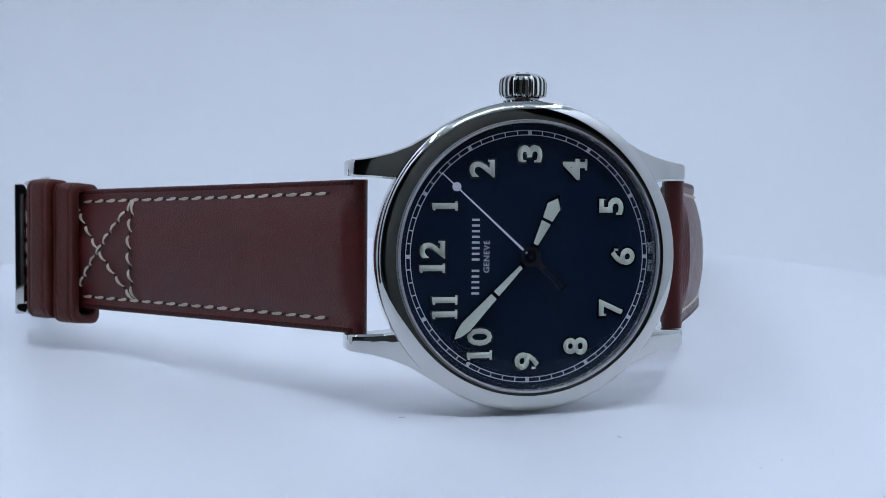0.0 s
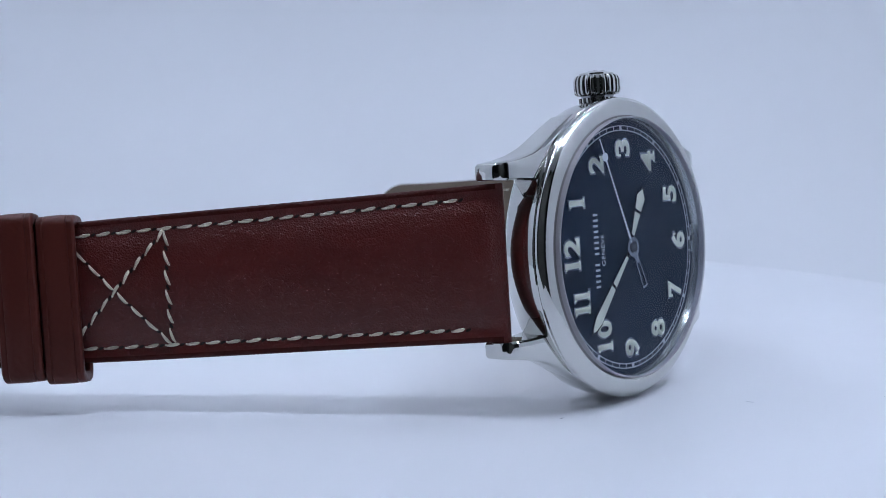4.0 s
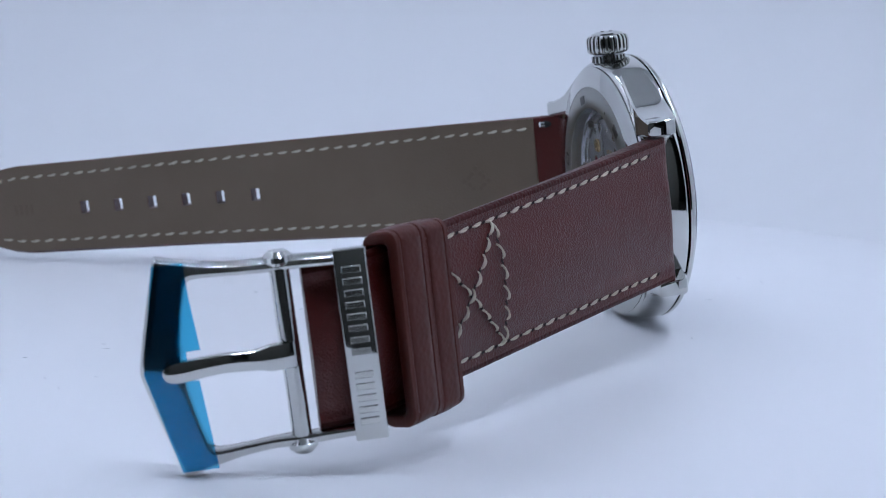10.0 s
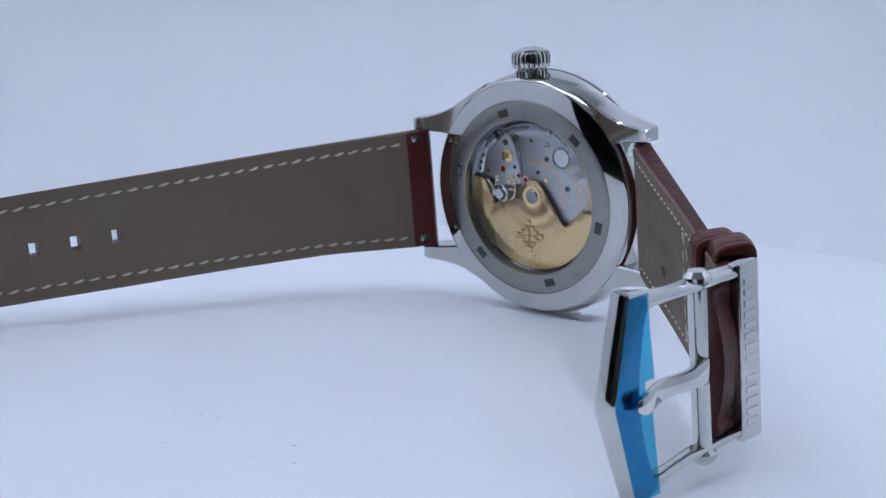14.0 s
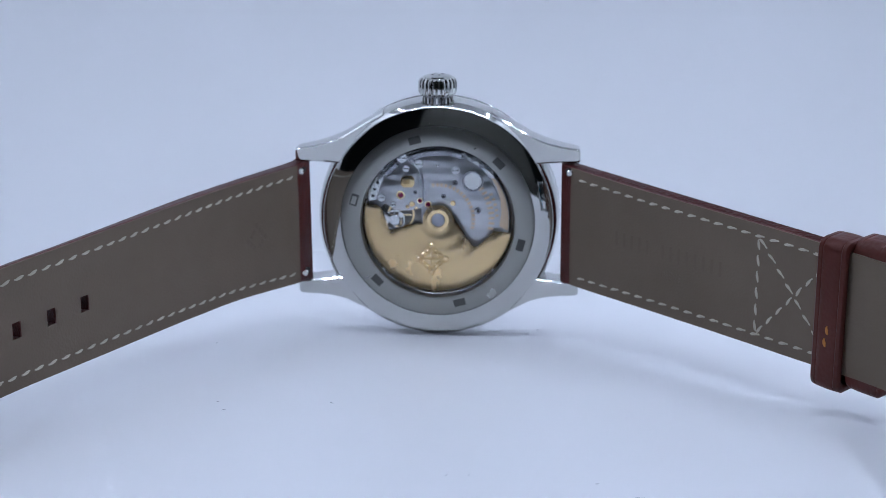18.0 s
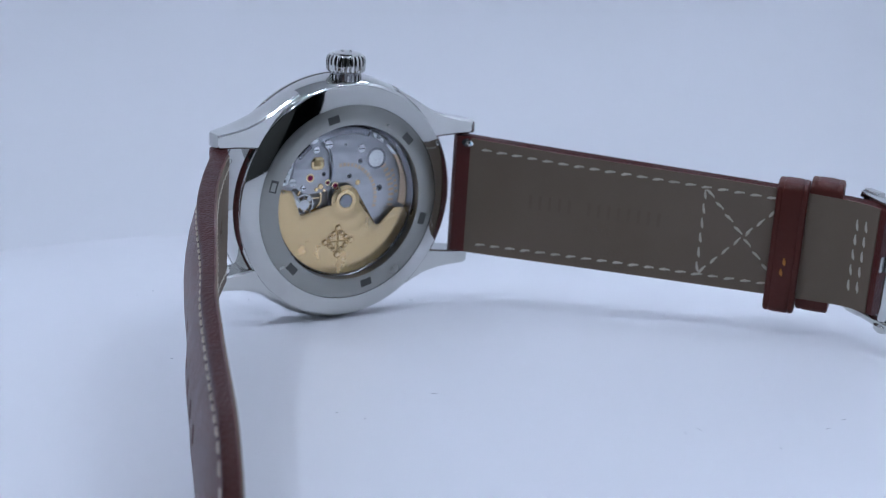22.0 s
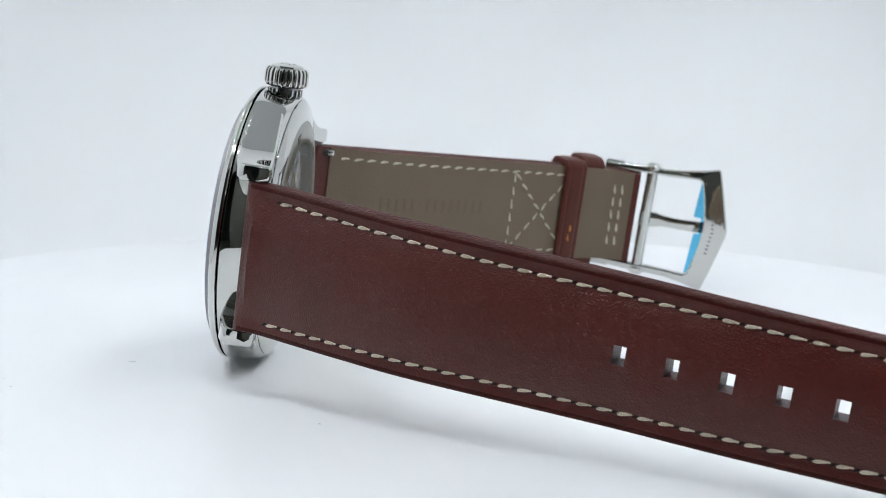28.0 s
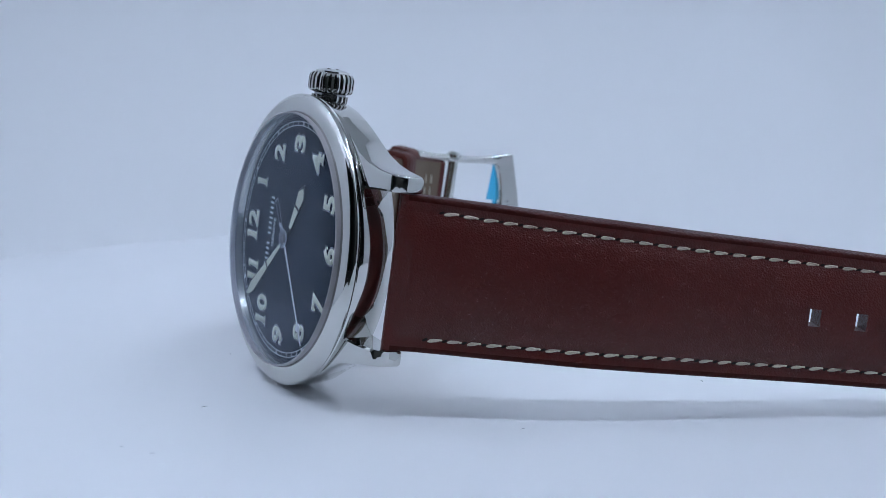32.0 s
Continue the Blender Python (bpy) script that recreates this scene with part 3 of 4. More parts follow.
# no hollow here: the cavity's shade is the colour of a thin plate
part("balance_shade", plate([(10.6, -2.6), (11.2, 0.8), (9.6, 2.6), (6.0, 2.4), (3.0, 1.8), (2.8, -2.4), (6.5, -3.6)], 4.55, 4.63, 0), CAVITY, wristwatch, "dark plate standing in for the shaded balance cavity", smooth=False)


# places on the movement are (x, z) seen from the front; from behind x runs to the left
def bridge(outline, name="bridge"):
    return part(name, plate(outline, 4.6, 4.95, 0.12), PLATE, movement)


bridge([(7.4, 1.4), (10.2, 3.4), (9.6, 7.4), (5.6, 10.6), (3.6, 8.8), (3.0, 5.2), (2.9, 2.0), (4.6, 1.6)])
bridge([(3.2, 9.2), (4.6, 11.3), (0.4, 11.9), (-4.6, 11.0), (-9.0, 7.8), (-11.2, 3.0), (-11.4, -3.4), (-4.0, -5.0), (-1.0, 1.5), (2.4, 2.0), (2.5, 5.2)])
part("lever", plate([(5.0, 11.2), (3.7, 9.6), (2.95, 7.6), (2.65, 5.0), (2.75, 3.2), (2.45, 3.2), (2.3, 5.0), (2.55, 7.8), (3.3, 9.9), (4.6, 11.4)], 4.9, 5.1, 0.03), STEEL_DARK, movement, "dark curved lever")


def screw(x, z, r=0.55, mat=STEEL):
    head = part("screw", rod(r, (x, 4.9, z), (x, 5.12, z), 24, 0.06), mat, movement)
    # black bar on the head paints the slot's shadow
    part("screw_slot", block(x - r * 0.8, x + r * 0.8, 5.05, 5.13, z - 0.07, z + 0.07), SLOT, head, smooth=False)


for x, z, r in ((3.3, 9.9, 0.8), (5.6, 9.1, 0.62), (-3.1, 8.85, 0.75), (6.3, 11.0, 0.9), (10.0, 3.8, 0.7), (7.9, 2.6, 0.5), (0.0, 9.7, 0.3)):
    screw(x, z, r)
for x, z, r in ((-3.0, 6.6, 0.5), (-0.95, 4.15, 0.45), (-7.0, 1.6, 0.6), (-4.2, 11.4, 0.62), (4.0, 4.8, 0.42)):
    hole = part("oil_hole", rod(r, (x, 4.9, z), (x, 4.99, z), 24, 0.04), STEEL_DARK, movement)
    # black centre stands in for the darkness of the hole
    part("hole_shade", rod(r * 0.5, (x, 4.9, z), (x, 5.04, z), 14), SLOT, hole)



def jewel(x, z, r=0.42):
    j = part("jewel", rod(r, (x, 4.92, z), (x, 5.05, z), 20, 0.05), RUBY, movement)
    part("jewel_setting", rod(r * 1.5, (x, 4.9, z), (x, 4.98, z), 20), GOLD, j)


for x, z, r in ((6.6, 4.3, 0.5), (3.2, 3.3, 0.36), (1.75, 2.65, 0.42)):
    jewel(x, z, r)
part("window_rim", lathe([(1.5, 4.9), (1.5, 5.0), (1.62, 5.03), (1.88, 5.0), (1.9, 4.9)], 40), STEEL_DARK, movement, m=mm(-6.1, 0, 6.9))
part("round_window", rod(1.5, (-6.1, 4.85, 6.9), (-6.1, 4.97, 6.9), 32), SATIN, movement)
part("gold_block", plate([(4.1, 6.3), (4.5, 5.7), (6.2, 5.7), (6.6, 6.3), (6.5, 7.4), (6.0, 7.9), (4.6, 7.9), (4.1, 7.3)], 4.9, 5.25, 0.2), GOLD, movement)
part("block_inlay", plate([(4.9, 6.35), (6.1, 6.35), (6.1, 7.3), (4.9, 7.3)], 5.2, 5.27, 0.03), DARK_GOLD, movement)
side_plate = part("side_plate", plate([(9.4, 8.3), (10.7, 7.6), (12.2, 5.0), (12.3, 3.3), (10.9, 3.5), (10.3, 5.6)], 4.9, 5.2, 0.08), SATIN, movement, "bright bridge plate at the edge")
for x, z in ((10.6, 6.6), (11.2, 5.4), (11.5, 4.2)):
    part("plate_pin", rod(0.26, (x, 5.15, z), (x, 5.24, z), 14), SLOT, side_plate, smooth=False)
part("drum", rod(0.85, (9.4, 5.1, 8.2), (7.2, 5.1, 10.2), 20, 0.15), STEEL_DARK, movement)
part("brass_bush", rod(0.5, (-2.6, 4.9, 2.9), (-2.6, 5.1, 2.9), 20, 0.1), GOLD, movement)
for x, z, r in ((4.6, 2.7, 0.5), (5.4, 2.2, 0.35), (3.9, 2.0, 0.3)):
    part("brass_pillar", rod(r, (x, 4.7, z), (x, 5.15, z), 18, 0.08), GOLD, movement)


def wheel(x, z, r, teeth, mat, y=4.8):
    pts = []
    for k in range(teeth * 2):
        a = math.pi * k / teeth
        rr = r if k % 2 else r * 0.93
        pts.append((x + rr * math.cos(a), z + rr * math.sin(a)))
    inner = [(x + r * 0.84 * math.cos(2 * math.pi * k / 24), z + r * 0.84 * math.sin(2 * math.pi * k / 24)) for k in range(24)]
    ob = part("wheel", plate(pts, y, y + 0.15, 0, holes=[inner]), mat, movement)
    part("spoke", merge(block(x - r * 0.75, x + r * 0.75, y, y + 0.12, z - 0.1, z + 0.1), block(x - 0.1, x + 0.1, y, y + 0.12, z - r * 0.75, z + r * 0.75)), mat, ob, smooth=False)
    part("arbor", rod(r * 0.2, (x, y, z), (x, y + 0.3, z), 16), STEEL, ob)


wheel(6.6, 0.7, 2.5, 44, GOLD, 4.7)
wheel(7.7, -0.2, 1.9, 40, SATIN, 4.98)
part("balance_disc", rod(1.0, (7.7, 5.1, -0.2), (7.7, 5.3, -0.2), 28, 0.1), STEEL, movement)
part("balance_cock", plate([(7.4, 0.2), (8.4, 0.5), (9.8, 2.4), (10.8, 1.8), (10.4, 0.2), (9.2, -1.2), (8.4, -0.2)], 5.2, 5.28, 0.03), SATIN, movement)


def toothed_crescent():
    """The visible edge of a gilt winding wheel."""
    pts = []
    for k in range(69):
        a = radians(-99 + 46 * k / 68)
        rr = 12.55 if k % 2 else 12.25
        pts.append((rr * math.sin(a), rr * math.cos(a)))
    pts += [(-9.3, 7.6), (-10.3, 5.9), (-10.95, 3.6), (-11.1, 1.2), (-10.8, -1.2)]
    return plate(pts, 4.85, 5.1, 0)


part("winding_wheel", toothed_crescent(), GILT, movement, "gilt toothed wheel at the edge")
part("date_edge", arc_plate(11.5, 12.8, -4, 26, 4.95, 5.3, 16), STEEL_DARK, movement)
part("date_edge", arc_plate(11.6, 12.8, -20, -3, 4.95, 5.25, 12), STEEL_DARK, movement)
edge_bridge = part("edge_bridge", plate([(-5.0, 11.7), (-5.3, 10.7), (-7.6, 9.4), (-9.0, 7.6), (-10.2, 7.3), (-9.2, 8.8), (-7.0, 10.7)], 4.9, 5.2, 0.08), SATIN, movement, "bright curved bridge at the edge")
for x, z, r in ((-6.2, 10.75, 0.42), (-7.7, 9.75, 0.5)):
    part("bridge_screw", rod(r, (x, 5.1, z), (x, 5.28, z), 18, 0.06), STEEL_DARK, edge_bridge)
for radius, first, last, n, tall, broad in ((6.2, 8, -104, 17, 0.32, 0.5), (9.4, -54, -100, 9, 0.5, 0.45), (10.4, -64, -86, 5, 0.3, 0.42)):
    for k in range(n):
        a = radians(first + (last - first) * k / (n - 1))
        part("engraved_bar", block(-broad / 2, broad / 2, 4.96, 4.99, -tall, tall), GILT, movement, smooth=False, m=mm(radius * math.sin(a), 0, radius * math.cos(a)) @ pose(0, 0, 0, 0, math.degrees(a), 0))

# rotor: a gold half disc with a stepped upper edge and a round hub
ROTOR_R = 13.0


def rotor_outline():
    pts = []
    for k in range(41):
        a = radians(77 + (260 - 77) * k / 40)
        pts.append((ROTOR_R * math.sin(a), ROTOR_R * math.cos(a)))
    # back along the upper edge
    pts += [(-11.2, -2.1), (-9.8, -2.0), (-6.9, -4.8), (-6.2, -4.8), (-2.6, -0.4)]
    for k in range(13):
        a = radians(-105 + 210 * k / 12)
        pts.append((2.75 * math.sin(a), 2.75 * math.cos(a)))
    pts += [(3.2, -0.6), (3.8, -0.7), (8.1, -2.0), (8.7, -1.85), (10.1, 2.0), (10.5, 2.5)]
    return pts


rotor = part("rotor", plate(rotor_outline(), 5.25, 5.7, 0.12), ROTOR_GOLD, wristwatch, "solid gold winding rotor with circular graining")
part("rotor_hub", rod(1.2, (0, 5.6, 0), (0, 6.0, 0), 32, 0.12), STEEL_DARK, rotor, "steel rotor bearing")
part("hub_ring", lathe([(1.3, 5.68), (1.9, 5.68), (1.9, 5.85), (1.3, 5.85)], 40), GOLD, rotor)
PETALS = [(0, 2.0, 0.55), (0, -2.0, 0.55), (2.0, 0, 0.55), (-2.0, 0, 0.55), (0.6, 1.2, 0.42), (-0.6, 1.2, 0.42), (0.6, -1.2, 0.42), (-0.6, -1.2, 0.42), (1.2, 0.6, 0.42), (1.2, -0.6, 0.42), (-1.2, 0.6, 0.42), (-1.2, -0.6, 0.42)]
for dx, dz, rr in PETALS:
    x, z = 1.2 + 1.25 * dx, -7.1 + 1.2 * dz
    petal = part("emblem_petal", rod(rr, (x, 5.66, z), (x, 5.98, z), 14, 0.2), GOLD, rotor)
    # dark gold rim paints the shadow round the raised petal
    part("petal_shade", rod(rr + 0.1, (x, 5.66, z), (x, 5.74, z), 14), DARK_GOLD, petal)
part("emblem_bar", merge(block(-0.8, 3.2, 5.68, 5.85, -7.2, -7.0), block(1.1, 1.3, 5.68, 5.85, -8.8, -5.4)), DARK_GOLD, rotor, smooth=False)


# ---- straps ----
class Band:
    """A strap half: outer line in plan (x, y), centre height and width along it."""

    def __init__(self, line, side, heights, widths, thicks):
        pts = [Vector(p) for p in line]
        ext = [2 * pts[0] - pts[1]] + pts + [2 * pts[-1] - pts[-2]]
        fine = []
        for i in range(1, len(ext) - 2):
            p0, p1, p2, p3 = ext[i - 1 : i + 3]
            for k in range(12):
                t = k / 12
                fine.append(0.5 * (2 * p1 + (p2 - p0) * t + (2 * p0 - 5 * p1 + 4 * p2 - p3) * t * t + (3 * p1 - p0 - 3 * p2 + p3) * t ** 3))
        fine.append(pts[-1])
        self.p = np.array([tuple(v) for v in fine])
        self.s = np.r_[0, np.cumsum(np.linalg.norm(np.diff(self.p, axis=0), axis=1))]
        self.side, self.h, self.w, self.t = side, heights, widths, thicks
        self.length = float(self.s[-1])
        self.skive = (0.0, 0.0)
        self.lean = 0.0

    def value(self, table, s):
        return float(np.interp(s, [a for a, _ in table], [b for _, b in table]))

    def basis(self, s):
        """Outer point in plan, tangent and outward normal."""
        x, y = (float(np.interp(s, self.s, self.p[:, k])) for k in (0, 1))
        d = 0.8
        x0, y0 = (float(np.interp(max(s - d, 0), self.s, self.p[:, k])) for k in (0, 1))
        x1, y1 = (float(np.interp(min(s + d, self.length), self.s, self.p[:, k])) for k in (0, 1))
        t = Vector((x1 - x0, y1 - y0)).normalized()
        n = Vector((t.y, -t.x)) * self.side
        return Vector((x, y)), t, n

    def place(self, s, v, out):
        """A point: along, across (from the centre line), out from the outer surface."""
        p, t, n = self.basis(s)
        q = p + n * (out - self.lean * v * min(s / 25, 1.0))
        return Vector((q.x, q.y, self.value(self.h, s) + v))

    def inner(self, s, v, deep):
        """A point on the inner face, which is cut narrower at the upper and lower edge."""
        cut = (self.skive[0] * max(v, 0.0) + self.skive[1] * min(v, 0.0)) / self.half(s)
        return self.place(s, v - min(s / 20, 1.0) * cut, -self.thick(s) - deep + 0.7 * self.lean * v * min(s / 25, 1.0))

    def half(self, s):
        return self.value(self.w, s) / 2

    def thick(self, s):
        return self.value(self.t, s)

    def at_s(self, y):
        """Length at which the outer line passes the depth y."""
        return float(np.interp(y, self.p[:, 1], self.s))


def dome(v, half):
    """Height over the outer line: rolled rim, flat lip, sunk stitch channel, padded middle."""
    e = max(half - abs(v), 0.0)
    if e < 0.35:
        return -0.45 + 0.37 * (e / 0.35) ** 0.5
    stops = ((0.35, -0.08), (0.75, -0.05), (1.2, -0.09), (1.55, -0.20), (1.95, -0.23), (2.35, -0.14), (3.0, 0.1), (4.2, 0.40), (6.0, 0.74), (8.0, 0.97), (20.0, 1.05))
    for (e0, h0), (e1, h1) in zip(stops, stops[1:]):
        if e <= e1:
            return h0 + (h1 - h0) * (e - e0) / (e1 - e0)
    return stops[-1][1]


def band_body(band, holes, tip):
    """The leather: outer face, rolled start, edges and inner face, with punched holes."""
    L = band.length
    stops = set(np.linspace(0, L, 90).round(3))
    for a, b, _, _ in holes:
        stops |= {a, b}
    ss = sorted(stops)
    ss = [s for k, s in enumerate(ss) if k == 0 or s - ss[k - 1] > 0.05 or any(abs(s - h[0]) < 1e-6 or abs(s - h[1]) < 1e-6 for h in holes)]
    bm = bmesh.new()

    def columns(s):
        hf = band.half(s)
        side = [hf, hf - 0.12, hf - 0.35, hf - 0.75, hf - 1.2, hf - 1.55, hf - 1.95, hf - 2.35, hf - 3.0, hf - 4.2, min(hf - 4.8, (hf - 4.2 + 1.2) / 2 + 0.4), 1.2]
        if hf < 6.4:
            side = [hf * k for k in (1.0, 0.98, 0.95, 0.9, 0.85, 0.8, 0.75, 0.68, 0.58, 0.46, 0.34, 0.2)]
        return [-v for v in side] + side[::-1]

    outer, inner = [], []
    for s in ss:
        pad = min(1.0, max(0.0, (band.length - s) / 12)) if tip else 1.0
        cs, hf = columns(s), band.half(s)
        end = min(1.0, s / 1.2)
        outer.append([band.place(s, v, dome(v, hf) * (0.4 + 0.6 * pad) * end - (1 - end) * 0.1) for v in cs])
        inner.append([band.inner(s, v, -0.2 if abs(v) > hf - 0.1 else 0.0) for v in cs])
    vo = [[bm.verts.new(p) for p in row] for row in outer]
    vi = [[bm.verts.new(p) for p in row] for row in inner]
    n = len(vo[0])
    hole_cells = set()
    for a, b, _, _ in holes:
        for i in range(len(ss) - 1):
            if ss[i] >= a - 1e-6 and ss[i + 1] <= b + 1e-6:
                hole_cells.add(i)
    mid = n // 2 - 1
    for i in range(len(ss) - 1):
        for j in range(n - 1):
            if j == mid and i in hole_cells:
                continue
            face = bm.faces.new((vo[i][j], vo[i + 1][j], vo[i + 1][j + 1], vo[i][j + 1]))
            face.material_index = 1 if j < 3 or j > n - 5 else 0
            bm.faces.new((vi[i][j], vi[i][j + 1], vi[i + 1][j + 1], vi[i + 1][j]))
        if i in hole_cells:
            for j in (mid, mid + 1):
                bm.faces.new((vo[i][j], vo[i + 1][j], vi[i + 1][j], vi[i][j]))
            if i - 1 not in hole_cells:
                bm.faces.new((vo[i][mid], vo[i][mid + 1], vi[i][mid + 1], vi[i][mid]))
            if i + 1 not in hole_cells:
                bm.faces.new((vo[i + 1][mid], vo[i + 1][mid + 1], vi[i + 1][mid + 1], vi[i + 1][mid]))
        for j in (0, n - 1):
            bm.faces.new((vo[i][j], vo[i + 1][j], vi[i + 1][j], vi[i][j])).material_index = 1
    # rolled start round the spring bar
    p, t, nn = band.basis(0)
    th = band.thick(0)
    rolls = []
    for k in range(1, 10):
        u = k / 10
        c = p - nn * (0.1 + (th - 0.1) * u)
        q = c - t * (1.1 * math.sin(math.pi * u ** 0.75) ** 0.7)
        rolls.append([bm.verts.new((q.x, q.y, band.value(band.h, 0) + v)) for v in columns(0)])
    chain = [vo[0], *rolls, vi[0]]
    for r0, r1 in zip(chain, chain[1:]):
        for j in range(n - 1):
            bm.faces.new((r0[j], r0[j + 1], r1[j + 1], r1[j]))
    for j in (0, n - 1):
        bm.faces.new([row[j] for row in chain])
    for j in range(n - 1):
        bm.faces.new((vo[-1][j], vo[-1][j + 1], vi[-1][j + 1], vi[-1][j]))
    return bm


def band_lining(band, start, holes, short=0.25):
    """Thin lining on the inner face, with the holes."""
    stops = set(np.linspace(start, band.length - short, 70).round(3))
    for a, b, _, _ in holes:
        stops |= {a, b}
    ss = sorted(stops)
    bm = bmesh.new()
    rows_a, rows_b = [], []
    for s in ss:
        hf = max(band.half(s) - 0.12, 0.3)
        cs = [-hf, -(hf + 1.2) / 2, -1.2, 1.2, (hf + 1.2) / 2, hf] if hf > 1.4 else [-hf, -hf * 0.8, -hf * 0.4, hf * 0.4, hf * 0.8, hf]
        rows_a.append([bm.verts.new(band.inner(s, v, -0.02)) for v in cs])
        rows_b.append([bm.verts.new(band.inner(s, v, 0.22)) for v in cs])
    cells = {i for i in range(len(ss) - 1) for a, b, _, _ in holes if ss[i] >= a - 1e-6 and ss[i + 1] <= b + 1e-6}
    for i in range(len(ss) - 1):
        for j in range(5):
            if j == 2 and i in cells:
                continue
            bm.faces.new((rows_a[i][j], rows_a[i + 1][j], rows_a[i + 1][j + 1], rows_a[i][j + 1]))
            bm.faces.new((rows_b[i][j], rows_b[i][j + 1], rows_b[i + 1][j + 1], rows_b[i + 1][j]))
        sides = [(0), (5)] + ([2, 3] if i in cells else [])
        for j in sides:
            bm.faces.new((rows_a[i][j], rows_a[i + 1][j], rows_b[i + 1][j], rows_b[i][j]))
    for i in (0, len(ss) - 1):
        for j in range(5):
            bm.faces.new((rows_a[i][j], rows_a[i][j + 1], rows_b[i][j + 1], rows_b[i][j]))
    return bm


def stitch_mesh(length=2.2, wide=0.46, high=0.45, arch=0.0):
    """One thread stitch lying along x: two plies twisted round each other, dipping at the ends."""
    bm = bmesh.new()
    for ply in (0, 1):
        rows = []
        for k in range(12):
            u = -1 + 2 * k / 11
            fat = min(1.0, 0.5 + 3.5 * (1 - abs(u)))
            turn = 1.7 * u + 0.4 + math.pi * ply
            cy, cz = wide * 0.24 * math.cos(turn) * fat + 0.08 * u, high * 0.22 * math.sin(turn) * fat - 0.30 * u ** 4 + arch * (1 - u * u)
            loop = []
            for a in range(6):
                an = 2 * math.pi * a / 6
                loop.append((u * length / 2, cy + wide * 0.29 * fat * math.cos(an), cz + high * 0.30 * fat * math.sin(an)))
            rows.append(loop)
        vs = sheet(bm, rows, close_v=True)
        bm.faces.new(vs[0])
        bm.faces.new(vs[-1])
    return bm


STITCH = None
LINING_STITCH = None
ARCHED_STITCH = None


def stitch_at(parent, here, along, out, scale=1.0, inside=False, arched=False):
    """Lay a stitch: place, direction and outward normal, in the watch's space."""
    global STITCH, LINING_STITCH, ARCHED_STITCH
    x = along.normalized()
    z = (out - x * out.dot(x)).normalized()
    y = z.cross(x)
    m = Matrix(((x.x, y.x, z.x, here.x * MM), (x.y, y.y, z.y, here.y * MM), (x.z, y.z, z.z, here.z * MM), (0, 0, 0, 1)))
    m = m @ Matrix.Rotation(random.uniform(-0.05, 0.09), 4, "Z") @ Matrix.Diagonal((scale * random.uniform(0.95, 1.05), random.uniform(0.92, 1.08), 1, 1))
    if inside:
        if LINING_STITCH is None:
            LINING_STITCH = part("stitch", stitch_mesh(2.1, 0.46, 0.42), LINING_THREAD, parent, m=m)
            return LINING_STITCH
        return again(LINING_STITCH, m, parent)
    if arched:
        if ARCHED_STITCH is None:
            ARCHED_STITCH = part("stitch", stitch_mesh(2.2, 0.40, 0.43, 0.4), THREAD, parent, m=m)
            return ARCHED_STITCH
        return again(ARCHED_STITCH, m, parent)
    if STITCH is None:
        STITCH = part("stitch", stitch_mesh(), THREAD, parent, m=m)
        return STITCH
    return again(STITCH, m, parent)


def run(parent, band, a, b, inside, pitch=2.72, slant=0.0):
    """A row of stitches on a band from (s, v) to (s, v); v may be a function of s."""
    (s0, v0), (s1, v1) = a, b

    def spot(k):
        s = s0 + (s1 - s0) * k
        v = (v0(s) if callable(v0) else v0 + (v1 - v0) * k)
        if inside:
            return band.inner(s, v, 0.22)
        return band.place(s, v, dome(v, band.half(s)) + 0.06)

    # capped near-black discs paint the shade in the needle holes
    pricks = bmesh.new()
    total = sum((spot((k + 1) / 20) - spot(k / 20)).length for k in range(20))
    count = max(1, round(total / pitch))
    for k in range(count):
        c, d = (k + 0.02) / count, (k + 0.98) / count
        p, q = spot(c), spot(d)
        here = spot((k + 0.5) / count)
        s = s0 + (s1 - s0) * (k + 0.5) / count
        n = band.basis(s)[2]
        out = Vector((n.x, n.y, 0)) * (-1 if inside else 1)
        stitch_at(parent, here, (q - p).normalized() + out.cross((q - p).normalized()) * slant, out, total / count / pitch, inside, slant != 0.0)
        x = (q - p).normalized()
        y = out.cross(x)
        c = p - out * 0.02 - x * 0.05
        loop = [pricks.verts.new(c + x * (0.40 * math.cos(u)) + y * (0.21 * math.sin(u) + 0.15 * math.cos(u))) for u in (math.pi * 2 * i / 7 for i in range(7))]
        low = pricks.verts.new(c - out * 0.3)
        for i in range(7):
            pricks.faces.new((loop[i], loop[(i + 1) % 7], low))
        pricks.faces.new(loop)
    tagged(part("prick_shade", pricks, PRICK, parent, smooth=False), kind="stuff")


# long half, on the six o'clock side, with a pointed tip and six holes
LONG_LINE = [(25.15, 4.95), (25.95, 6.75), (27.01, 9.24), (33.4, 20.4), (39.75, 33.1), (49.52, 57.81), (54.7, 69.88), (59.24, 81.84), (61.99, 89.22), (66.33, 101.2), (68.98, 108.68), (71.33, 115.46)]
LONG = Band(LONG_LINE, 1, [(0, 0.0), (30, 0.35), (58, 0.75), (90, 1.1), (105, 1.35), (126, 1.8)],
            [(0, 21.5), (20, 20.45), (40, 19.6), (95, 17.45), (107, 17.1), (110.5, 16.0), (114, 13.6), (117, 10.4), (119.5, 6.6), (121.2, 3.4), (122.2, 1.6), (122.6, 1.0)],
            [(0, 3.0), (8, 3.0), (30, 3.2), (60, 2.15), (122, 1.9)])
LONG.w = [(a * LONG.length / 122.6, b) for a, b in LONG.w]
HOLE_S = [LONG.at_s(57.55 + 6.3 * k) for k in range(6)]
